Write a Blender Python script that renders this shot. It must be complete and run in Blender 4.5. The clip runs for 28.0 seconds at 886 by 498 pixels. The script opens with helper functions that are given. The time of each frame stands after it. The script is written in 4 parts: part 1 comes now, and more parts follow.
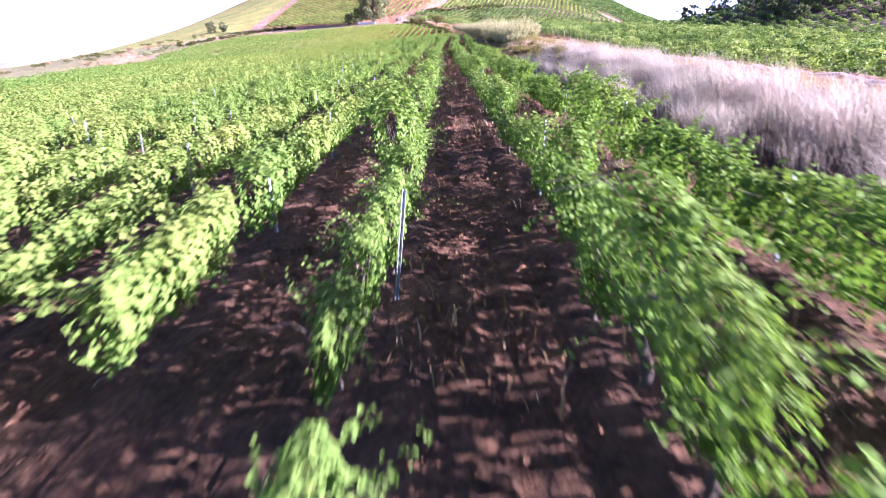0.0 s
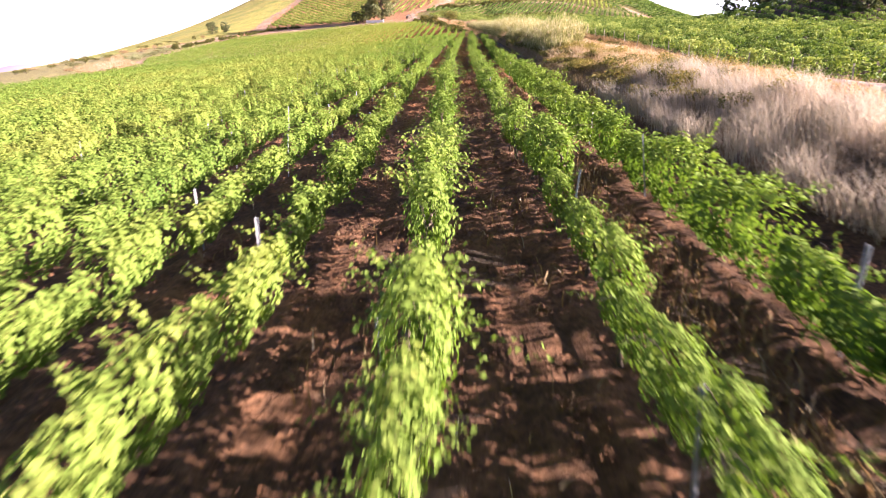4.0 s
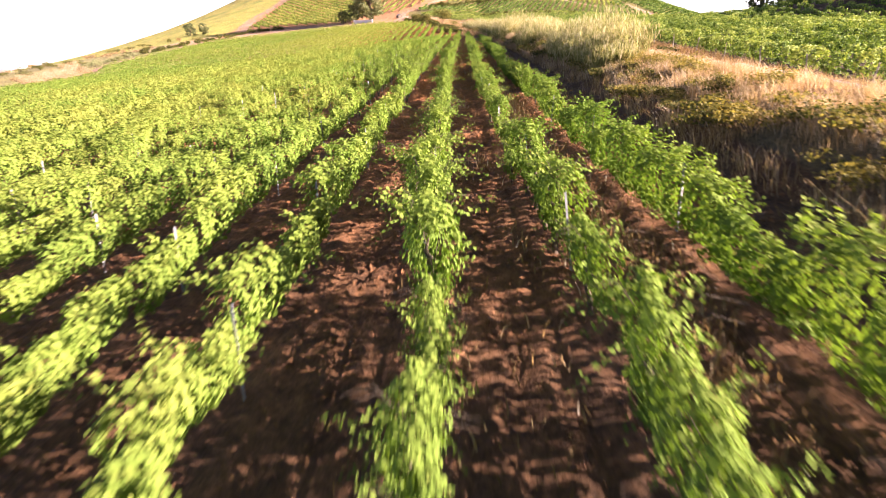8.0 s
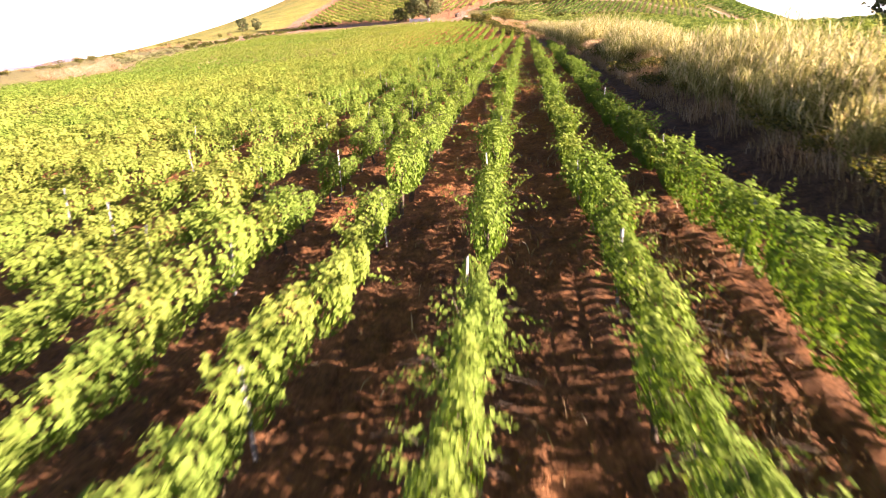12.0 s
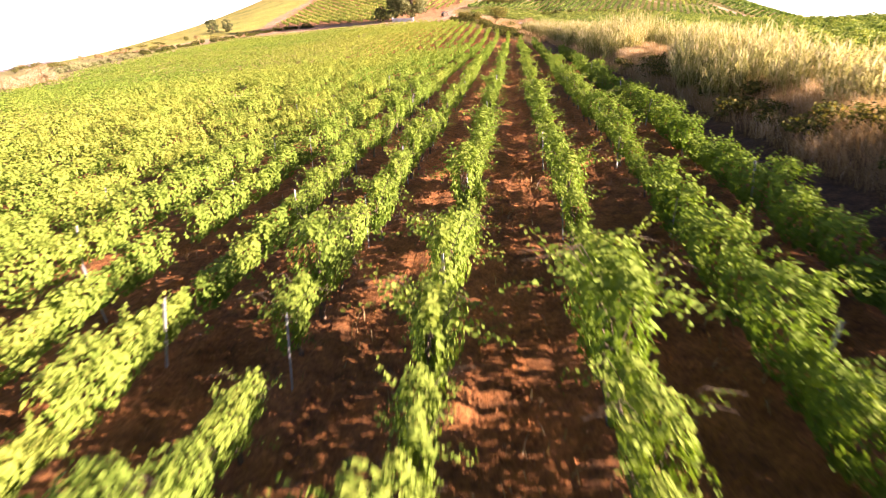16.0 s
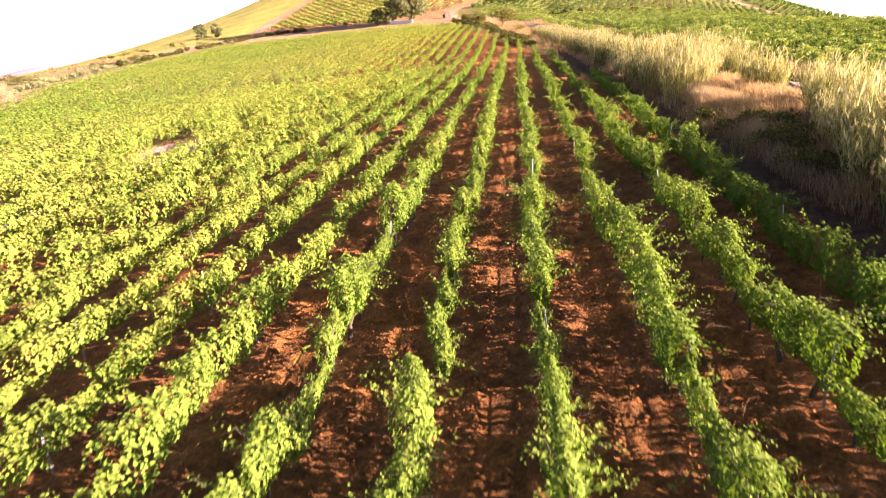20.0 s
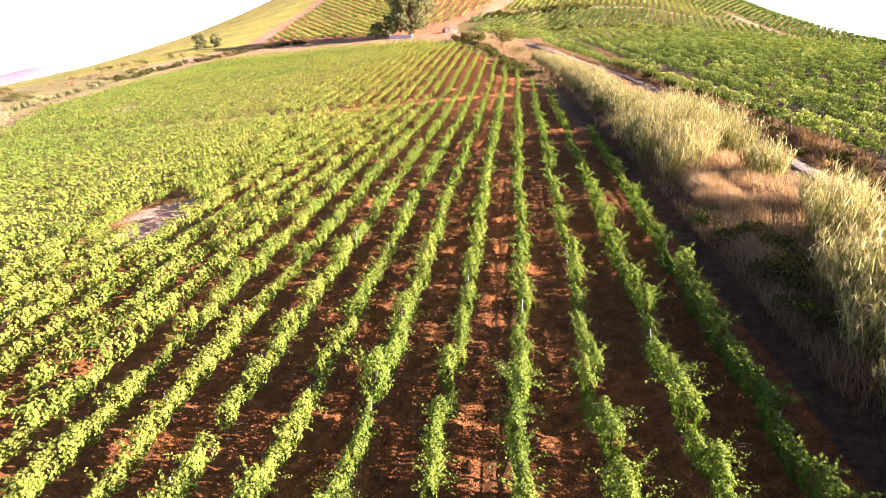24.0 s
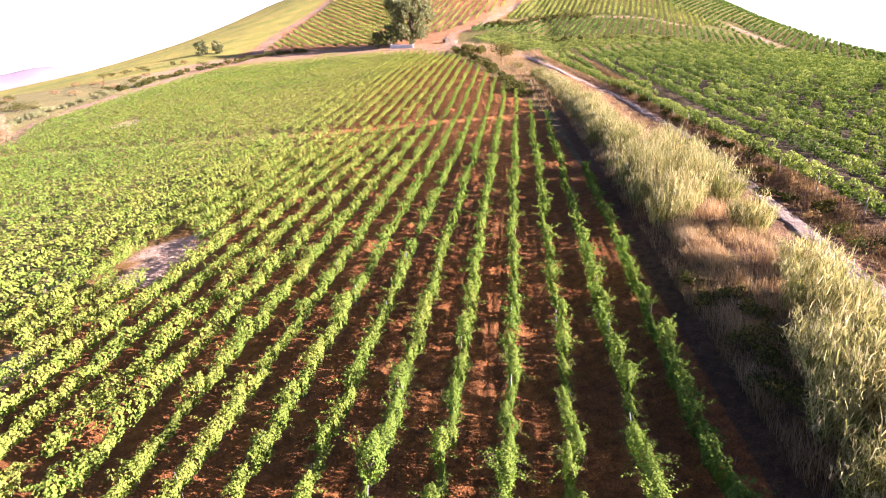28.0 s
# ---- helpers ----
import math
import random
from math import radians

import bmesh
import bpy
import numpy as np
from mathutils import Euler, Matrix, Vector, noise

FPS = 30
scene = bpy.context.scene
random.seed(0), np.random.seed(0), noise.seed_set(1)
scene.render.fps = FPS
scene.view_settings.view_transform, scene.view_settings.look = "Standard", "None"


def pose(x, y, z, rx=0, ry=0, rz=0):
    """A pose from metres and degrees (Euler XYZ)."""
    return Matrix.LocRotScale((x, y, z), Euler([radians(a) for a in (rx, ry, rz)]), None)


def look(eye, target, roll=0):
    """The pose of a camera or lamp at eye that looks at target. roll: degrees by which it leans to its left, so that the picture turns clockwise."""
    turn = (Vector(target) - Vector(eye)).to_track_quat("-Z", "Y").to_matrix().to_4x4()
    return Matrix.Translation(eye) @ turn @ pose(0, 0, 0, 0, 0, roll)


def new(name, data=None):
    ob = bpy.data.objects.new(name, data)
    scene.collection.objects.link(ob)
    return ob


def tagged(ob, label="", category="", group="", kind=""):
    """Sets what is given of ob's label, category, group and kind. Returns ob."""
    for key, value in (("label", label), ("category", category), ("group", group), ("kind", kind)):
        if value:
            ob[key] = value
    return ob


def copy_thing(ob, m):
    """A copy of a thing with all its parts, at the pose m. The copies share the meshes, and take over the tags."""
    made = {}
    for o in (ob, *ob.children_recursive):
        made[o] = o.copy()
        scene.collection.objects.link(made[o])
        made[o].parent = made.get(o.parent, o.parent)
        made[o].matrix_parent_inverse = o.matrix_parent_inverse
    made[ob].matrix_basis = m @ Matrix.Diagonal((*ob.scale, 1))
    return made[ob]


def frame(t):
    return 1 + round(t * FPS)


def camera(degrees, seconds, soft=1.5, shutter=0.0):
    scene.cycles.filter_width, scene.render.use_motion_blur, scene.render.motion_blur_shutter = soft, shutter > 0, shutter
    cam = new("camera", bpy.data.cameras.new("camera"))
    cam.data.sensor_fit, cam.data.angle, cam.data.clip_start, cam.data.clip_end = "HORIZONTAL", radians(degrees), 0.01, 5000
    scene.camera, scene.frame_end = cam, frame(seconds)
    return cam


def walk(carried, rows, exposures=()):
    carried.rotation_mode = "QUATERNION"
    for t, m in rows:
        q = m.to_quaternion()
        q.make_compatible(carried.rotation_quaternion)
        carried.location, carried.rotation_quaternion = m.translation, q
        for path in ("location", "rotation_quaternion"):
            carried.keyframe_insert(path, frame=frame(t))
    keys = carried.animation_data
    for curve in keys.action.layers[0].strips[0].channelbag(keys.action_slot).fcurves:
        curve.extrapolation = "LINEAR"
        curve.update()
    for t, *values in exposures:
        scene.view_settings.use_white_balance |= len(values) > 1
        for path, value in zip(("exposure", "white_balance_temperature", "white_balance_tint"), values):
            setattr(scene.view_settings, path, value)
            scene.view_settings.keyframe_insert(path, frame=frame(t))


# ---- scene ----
cam = camera(73.3, 28.0, soft=1.0, shutter=0.55)
# seconds, x, y, z, pitch, roll, yaw
PATH = [
    (0, -0.643, 4.507, 2.735, -19.67, -0.70, -0.02),
    (0.5, -0.664, 6.754, 2.839, -19.67, -0.70, 0.20),
    (1, -0.685, 9.032, 2.943, -19.69, -0.70, 0.26),
    (1.5, -0.706, 11.352, 3.047, -19.63, -0.60, 0.48),
    (2, -0.725, 13.721, 3.151, -19.72, -0.80, 0.78),
    (2.5, -0.743, 16.137, 3.249, -19.69, -0.70, 0.98),
    (3, -0.759, 18.584, 3.333, -19.78, -0.90, 1.38),
    (3.5, -0.770, 21.029, 3.399, -19.82, -1.10, 1.43),
    (4, -0.778, 23.443, 3.451, -19.96, -1.40, 1.36),
    (4.5, -0.785, 25.815, 3.498, -20.09, -1.90, 1.36),
    (6.5, -0.807, 35.220, 3.681, -19.94, -1.60, 1.00),
    (7, -0.811, 37.821, 3.727, -20.00, -1.80, 1.07),
    (7.5, -0.817, 40.482, 3.772, -20.03, -2.00, 1.03),
    (8, -0.821, 43.139, 3.817, -20.03, -1.90, 0.97),
    (8.5, -0.783, 45.745, 3.880, -20.05, -1.80, 0.88),
    (9, -0.745, 48.229, 3.942, -20.12, -2.30, 1.08),
    (9.5, -0.647, 50.538, 4.003, -20.21, -2.30, 1.66),
    (10, -0.550, 52.699, 4.065, -20.09, -1.40, 3.57),
    (10.5, -0.557, 54.819, 4.127, -19.99, -0.90, 4.57),
    (11, -0.576, 57.016, 4.190, -19.94, -0.40, 5.94),
    (11.5, -0.642, 59.350, 4.257, -20.00, -0.50, 5.90),
    (12, -0.747, 61.820, 4.333, -20.00, -0.60, 6.08),
    (12.5, -0.900, 64.389, 4.423, -20.13, -0.70, 6.14),
    (13, -1.093, 67.025, 4.523, -20.09, -0.70, 6.09),
    (13.5, -1.274, 69.675, 4.590, -20.03, -0.40, 5.95),
    (15.5, -2.068, 79.694, 4.863, -20.06, -1.00, 4.98),
    (16, -2.266, 82.119, 4.931, -20.12, -1.10, 5.09),
    (16.5, -2.449, 84.512, 4.969, -20.18, -1.30, 5.34),
    (17, -2.629, 86.871, 5.017, -20.21, -1.40, 5.48),
    (17.5, -2.794, 89.174, 5.150, -20.33, -1.40, 5.54),
    (18, -2.955, 91.382, 5.342, -20.30, -1.60, 5.53),
    (18.5, -3.110, 93.424, 5.623, -20.36, -1.60, 5.47),
    (19, -3.252, 95.220, 6.008, -20.30, -1.70, 5.50),
    (19.5, -3.371, 96.703, 6.498, -20.40, -1.90, 5.59),
    (20, -3.454, 97.847, 7.073, -20.46, -2.00, 5.56),
    (20.5, -3.452, 98.674, 7.727, -20.42, -2.10, 5.26),
    (21, -3.414, 99.251, 8.391, -20.40, -2.00, 5.25),
    (21.5, -3.351, 99.653, 9.025, -20.37, -1.90, 5.28),
    (22, -3.273, 99.944, 9.607, -20.37, -1.60, 5.23),
    (22.5, -3.234, 100.139, 10.126, -20.33, -1.40, 5.25),
    (24.5, -3.054, 100.314, 12.023, -20.39, -1.30, 5.48),
    (25, -3.006, 100.314, 12.475, -20.39, -1.20, 5.47),
    (25.5, -2.978, 100.299, 12.872, -20.39, -1.20, 5.34),
    (26, -2.949, 100.280, 13.257, -20.39, -1.10, 5.27),
    (26.5, -2.920, 100.258, 13.636, -20.40, -1.10, 5.29),
    (27, -2.890, 100.230, 14.014, -20.36, -1.00, 5.34),
    (27.5, -2.861, 100.196, 14.393, -20.39, -0.90, 5.39),
    (28, -2.831, 100.157, 14.771, -20.36, -0.90, 5.38),
]
walk(cam, [(t, pose(x, y, z, 90 + p, 0, w) @ pose(0, 0, 0, 0, 0, r)) for t, x, y, z, p, r, w in PATH],
     exposures=[(0.0, 2.95, 4700, 48), (1.5, 2.85, 4990, 46), (3.0, 2.83, 5520, 40), (5.0, 2.84, 6050, 36),
                (8.0, 2.88, 6280, 36), (12.0, 2.87, 6650, 37), (17.0, 2.95, 6950, 38), (22.0, 2.88, 6680, 36), (28.0, 2.72, 5830, 37)])

# ---- sky and sun ----
SUN_HEIGHT, SUN_TURN = radians(19.0), radians(103)
world = bpy.data.worlds.new("sky")
scene.world = world
world.use_nodes = True
wn = world.node_tree
sky = wn.nodes.new("ShaderNodeTexSky")
sky.sky_type, sky.sun_disc = "NISHITA", False
sky.sun_elevation, sky.sun_rotation = SUN_HEIGHT, SUN_TURN
sky.dust_density, sky.air_density = 1.0, 0.6
coords = wn.nodes.new("ShaderNodeTexCoord")
raised = wn.nodes.new("ShaderNodeVectorMath")
raised.operation, raised.inputs[1].default_value = "MAXIMUM", (-1, -1, 0.02)
wn.links.new(coords.outputs["Generated"], raised.inputs[0])
wn.links.new(raised.outputs[0], sky.inputs["Vector"])
# summer haze: the sky pales towards the horizon all round
apart = wn.nodes.new("ShaderNodeSeparateXYZ")
wn.links.new(raised.outputs[0], apart.inputs[0])
haze = wn.nodes.new("ShaderNodeValToRGB")
for e, (p, c) in zip(haze.color_ramp.elements, ((0.02, 9.6), (0.16, 0.0))):
    e.position, e.color = p, (c, c * 0.98, c * 0.97, 1)
wn.links.new(apart.outputs["Z"], haze.inputs[0])
both = wn.nodes.new("ShaderNodeMix")
both.data_type, both.blend_type = "RGBA", "ADD"
both.inputs[0].default_value = 1.0
wn.links.new(sky.outputs[0], both.inputs[6])
wn.links.new(haze.outputs[0], both.inputs[7])
wn.links.new(both.outputs[2], wn.nodes["Background"].inputs["Color"])
wn.nodes["Background"].inputs["Strength"].default_value = 0.031

lamp = bpy.data.lights.new("sun", "SUN")
lamp.energy, lamp.angle, lamp.color = 4.4, radians(0.6), (1.0, 0.88, 0.69)
to_sun = Vector((math.sin(SUN_TURN) * math.cos(SUN_HEIGHT), math.cos(SUN_TURN) * math.cos(SUN_HEIGHT), math.sin(SUN_HEIGHT)))
new("sun", lamp).matrix_world = look(to_sun * 300, (0, 0, 0))


# ---- materials ----
def material(name, rough=0.8):
    m = bpy.data.materials.new(name)
    m.use_nodes = True
    b = m.node_tree.nodes["Principled BSDF"]
    b.inputs["Roughness"].default_value = rough
    b.inputs["Specular IOR Level"].default_value = 0.25
    return m, m.node_tree.nodes, m.node_tree.links, b


def ramp(nodes, links, fac, stops):
    r = nodes.new("ShaderNodeValToRGB")
    while len(r.color_ramp.elements) < len(stops):
        r.color_ramp.elements.new(0.5)
    for e, (p, c) in zip(r.color_ramp.elements, stops):
        e.position, e.color = p, (*c, 1)
    links.new(fac, r.inputs[0])
    return r.outputs[0]


def noise_node(nodes, links, scale, detail=4.0, rough=0.6, coord=None):
    n = nodes.new("ShaderNodeTexNoise")
    n.inputs["Scale"].default_value, n.inputs["Detail"].default_value, n.inputs["Roughness"].default_value = scale, detail, rough
    if coord is not None:
        links.new(coord, n.inputs["Vector"])
    return n.outputs["Fac"]


def mixed(nodes, links, a, b, fac, blend="MIX"):
    x = nodes.new("ShaderNodeMix")
    x.data_type, x.blend_type = "RGBA", blend
    for value, socket in ((fac, x.inputs[0]), (a, x.inputs[6]), (b, x.inputs[7])):
        if isinstance(value, (float, int)):
            socket.default_value = value
        elif isinstance(value, tuple):
            socket.default_value = (*value, 1)
        else:
            links.new(value, socket)
    return x.outputs[2]


def bumped(nodes, links, b, height_socket, strength, distance):
    n = nodes.new("ShaderNodeBump")
    n.inputs["Strength"].default_value, n.inputs["Distance"].default_value = strength, distance
    links.new(height_socket, n.inputs["Height"])
    links.new(n.outputs[0], b.inputs["Normal"])


def earth_material(name, tint=None):
    """Bare earth and cover, coloured by the plan's own cover map, with clods, crumbs and stains."""
    m, n, l, b = material(name, 0.95)
    place = n.new("ShaderNodeNewGeometry").outputs["Position"]
    if tint is None:
        a = n.new("ShaderNodeAttribute")
        a.attribute_name = "cover"
        base = a.outputs["Color"]
    else:
        base = tint
    crumbs, clods = noise_node(n, l, 14.0, 6, 0.7, place), noise_node(n, l, 2.3, 5, 0.65, place)
    broad = noise_node(n, l, 0.12, 4, 0.6, place)
    c = mixed(n, l, base, ramp(n, l, crumbs, [(0.28, (0.36, 0.34, 0.33)), (0.52, (1, 1, 1)), (0.74, (1.7, 1.62, 1.55))]), 1.0, "MULTIPLY")
    c = mixed(n, l, c, ramp(n, l, clods, [(0.34, (0.55, 0.54, 0.54)), (0.66, (1.3, 1.22, 1.16))]), 1.0, "MULTIPLY")
    c = mixed(n, l, c, ramp(n, l, broad, [(0.3, (0.8, 0.84, 0.88)), (0.7, (1.18, 1.12, 1.05))]), 1.0, "MULTIPLY")
    l.new(c, b.inputs["Base Color"])
    total = n.new("ShaderNodeMath")
    total.operation = "ADD"
    l.new(crumbs, total.inputs[0])
    l.new(clods, total.inputs[1])
    bumped(n, l, b, total.outputs[0], 1.0, 0.22)
    return m


def leaf_material(name, stops, thin=0.3, rough=0.5, glow=(1.25, 1.2, 0.5)):
    """Leaves whose colour runs with their own tone and with the plant's."""
    m, n, l, b = material(name, rough + 0.1)
    b.inputs["Specular IOR Level"].default_value = 0.1
    a = n.new("ShaderNodeAttribute")
    a.attribute_name = "tone"
    own = n.new("ShaderNodeObjectInfo").outputs["Random"]
    shift = n.new("ShaderNodeMath")
    shift.operation = "MULTIPLY_ADD"
    l.new(own, shift.inputs[0])
    shift.inputs[1].default_value = 0.14
    l.new(a.outputs["Fac"], shift.inputs[2])
    place = n.new("ShaderNodeNewGeometry").outputs["Position"]
    broad = noise_node(n, l, 0.35, 3, 0.6, place)
    c = ramp(n, l, shift.outputs[0], stops)
    c = mixed(n, l, c, ramp(n, l, broad, [(0.3, (0.82, 0.86, 0.8)), (0.7, (1.15, 1.1, 1.05))]), 1.0, "MULTIPLY")
    l.new(c, b.inputs["Base Color"])
    t = n.new("ShaderNodeBsdfTranslucent")
    l.new(mixed(n, l, c, glow, 1.0, "MULTIPLY"), t.inputs["Color"])
    s = n.new("ShaderNodeMixShader")
    s.inputs[0].default_value = thin
    l.new(b.outputs[0], s.inputs[1])
    l.new(t.outputs[0], s.inputs[2])
    l.new(s.outputs[0], n["Material Output"].inputs["Surface"])
    return m


def plain_material(name, dark, light, scale, rough=0.8, metal=0.0, bump=0.3):
    m, n, l, b = material(name, rough)
    b.inputs["Metallic"].default_value = metal
    place = n.new("ShaderNodeTexCoord").outputs["Object"]
    f = noise_node(n, l, scale, 5, 0.65, place)
    l.new(ramp(n, l, f, [(0.3, dark), (0.7, light)]), b.inputs["Base Color"])
    bumped(n, l, b, f, bump, 0.02)
    return m


EARTH = earth_material("earth")
TRACK = earth_material("trodden_earth", (0.36, 0.25, 0.18))
PALE_TRACK = earth_material("pale_trodden_earth", (0.40, 0.33, 0.29))
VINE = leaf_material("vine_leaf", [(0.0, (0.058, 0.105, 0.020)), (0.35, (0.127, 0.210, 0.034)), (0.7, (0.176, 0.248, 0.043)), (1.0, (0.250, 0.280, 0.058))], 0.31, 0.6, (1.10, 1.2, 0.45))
FIELD = leaf_material("field_leaf", [(0.0, (0.07, 0.098, 0.024)), (0.5, (0.205, 0.265, 0.055)), (1.0, (0.40, 0.42, 0.11))], 0.22)
# low stops darkened as shade, high stops brightened as sun on the row tops
LUSH_SHADED = leaf_material("lush_shaded_vine_leaf", [(0.0, (0.026, 0.054, 0.010)), (0.4, (0.088, 0.150, 0.030)), (0.75, (0.19, 0.265, 0.062)), (1.0, (0.34, 0.40, 0.12))], 0.27, 0.45)
REED = leaf_material("reed_leaf", [(0.0, (0.07, 0.09, 0.025)), (0.4, (0.205, 0.205, 0.07)), (0.75, (0.39, 0.37, 0.16)), (1.0, (0.57, 0.52, 0.33))], 0.6, 0.6, (1.08, 1.06, 0.85))
STRAW = leaf_material("dry_grass", [(0.0, (0.13, 0.085, 0.04)), (0.35, (0.27, 0.18, 0.085)), (0.7, (0.42, 0.31, 0.18)), (1.0, (0.62, 0.53, 0.42))], 0.42, 0.7, (1.15, 1.0, 0.68))
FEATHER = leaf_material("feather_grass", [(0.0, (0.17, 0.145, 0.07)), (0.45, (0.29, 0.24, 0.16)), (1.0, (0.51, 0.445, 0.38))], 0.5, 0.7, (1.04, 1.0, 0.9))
PLUME = leaf_material("reed_plume", [(0.0, (0.38, 0.31, 0.22)), (1.0, (0.62, 0.54, 0.42))], 0.4, 0.8)
SHRUB = leaf_material("shrub_leaf", [(0.0, (0.03, 0.045, 0.015)), (0.5, (0.09, 0.095, 0.028)), (1.0, (0.29, 0.235, 0.078))], 0.42, 0.6)
TREE = leaf_material("tree_leaf", [(0.0, (0.04, 0.055, 0.022)), (0.5, (0.15, 0.165, 0.075)), (1.0, (0.31, 0.31, 0.17))], 0.25, 0.6)
BARK = plain_material("bark", (0.06, 0.045, 0.03), (0.16, 0.12, 0.085), 9.0, 0.9)
STAKE = plain_material("stake", (0.20, 0.20, 0.20), (0.40, 0.40, 0.40), 12.0, 0.55, 0.2)
POST = plain_material("weathered_wood", (0.26, 0.22, 0.17), (0.48, 0.42, 0.35), 8.0, 0.85)
LIME = plain_material("limewash", (0.42, 0.40, 0.40), (0.62, 0.61, 0.62), 1.5, 0.9)


# ---- the lie of the land ----
def table(xs, zs, soft):
    """A smooth profile through a few stations, sampled every metre."""
    s = np.arange(-1200.0, 3001.0)
    k = np.exp(-0.5 * (np.arange(-3 * soft, 3 * soft + 1) / soft) ** 2)
    v = np.interp(s, xs, zs)
    return s, np.convolve(np.pad(v, 3 * soft, mode="edge"), k / k.sum(), mode="valid")


ALONG = table([-60, 55, 110, 143, 192], [0, 0, 0.9, 1.5, 2.0], 9)
RISE = table([186, 262, 300, 400], [0, 5.4, 7.0, 8.0], 7)
BANK = table([4.4, 5.4, 6.6, 8.4, 10.0, 12.0, 14.0, 17.8, 20.0, 55, 100, 180, 900], [0.3, 0.15, 1.1, 1.6, 1.75, 1.5, 1.25, 1.35, 2.3, 2.0, -1.5, -10, -60], 1)
SWELL = table([10, 35, 54], [0.4, 0.8, 1.0], 4)
DIP = table([-60, 80, 105, 145, 200, 265], [-2.2, -2.2, -1.3, -0.9, -0.4, 0.0], 8)
CREST = table([-900, -420, -295, -257, -222, -187, -163, -100, -20, 60, 110, 132, 150, 180, 260, 500, 1500],
              [-70, -36, -33, -14, 8, 26, 36, 54, 66, 62, 48, 40, 25, 2, -30, -60, -120], 14)


DRIFT = table([65, 115, 200, 270], [0, 1.25, 1.25, 0], 6)


def drift(y):
    """How far the bank and the lane swing to the right along the field."""
    return np.interp(y, *DRIFT)


def bend(y):
    """How far the vine rows swing to the right along the field."""
    return 0.28 * np.log1p(np.exp(np.minimum((np.asarray(y, float) - 78) / 10, 40)))


def height(x, y):
    """The ground's height in metres at a place in the plan."""
    x, y = np.asarray(x, float), np.asarray(y, float)
    d = np.maximum(-2 - x, 0)
    left = -(0.092 * np.minimum(d, 240) - 0.00018 * np.minimum(d, 240) ** 2) - 0.09 * np.maximum(d - 125, 0)
    xr = x - drift(y)
    low = (1 - np.interp(y, *SWELL)) * np.clip((17 - xr) / 3, 0, 1)
    right = np.where(xr < 4.6, 0.05 * np.clip(xr + 2, 0, 6.6), 0.3 + (np.interp(xr, *BANK) - 0.3) * (1 - low))
    share = 1 - 0.65 * np.clip((x + 8) / 26, 0, 1)
    near = np.interp(y, *ALONG) + np.interp(y, *RISE) * share + left + np.where(xr > -2, right, 0)
    dip = np.clip((xr - 14.8) / 4.2, 0, 1) * (1 - np.clip((x - 60) / 70, 0, 1))
    near = near + np.interp(y, *DIP) * dip * dip * (3 - 2 * dip)
    s = np.clip((y - 270) / 290, 0, 1)
    s = s * s * (1.6 - 0.6 * s)
    far = np.interp(x, *CREST)
    knoll = 17.0 * np.exp(-((x - 115) / 32) ** 2 - ((y - 188) / 32) ** 2)
    return knoll + near * (1 - s) + far * s - 0.09 * np.maximum(y - 560, 0) + 0.15 * np.sin(x * 0.11 + 1) * np.sin(y * 0.07) * np.clip((np.abs(x) - 8) / 10, 0, 1)


# ---- mesh helpers ----
def mesh(name, verts, quads=None, tris=None, tone=None, smooth=False):
    verts = np.asarray(verts, np.float32)
    quads = np.zeros((0, 4), np.int32) if quads is None else np.asarray(quads, np.int32)
    tris = np.zeros((0, 3), np.int32) if tris is None else np.asarray(tris, np.int32)
    me = bpy.data.meshes.new(name)
    me.vertices.add(len(verts))
    me.vertices.foreach_set("co", verts.ravel())
    loops = np.concatenate([quads.ravel(), tris.ravel()]).astype(np.int32)
    me.loops.add(len(loops))
    me.loops.foreach_set("vertex_index", loops)
    starts = np.concatenate([np.arange(len(quads)) * 4, len(quads) * 4 + np.arange(len(tris)) * 3]).astype(np.int32)
    me.polygons.add(len(starts))
    me.polygons.foreach_set("loop_start", starts)
    me.polygons.foreach_set("use_smooth", np.full(len(starts), smooth))
    if tone is not None:
        me.attributes.new("tone", "FLOAT", "POINT").data.foreach_set("value", np.asarray(tone, np.float32))
    me.update(calc_edges=True)
    return me


def part(name, me, mat, parent=None, label=""):
    ob = new(name, me)
    if mat is not None:
        me.materials.clear()
        me.materials.append(mat)
    ob.parent = parent
    return tagged(ob, label)


def stuff(name, me, mat, label, category):
    return tagged(part(name, me, mat), label, category, kind="stuff")


def unit(v):
    return v / np.maximum(np.linalg.norm(v, axis=1, keepdims=True), 1e-6)


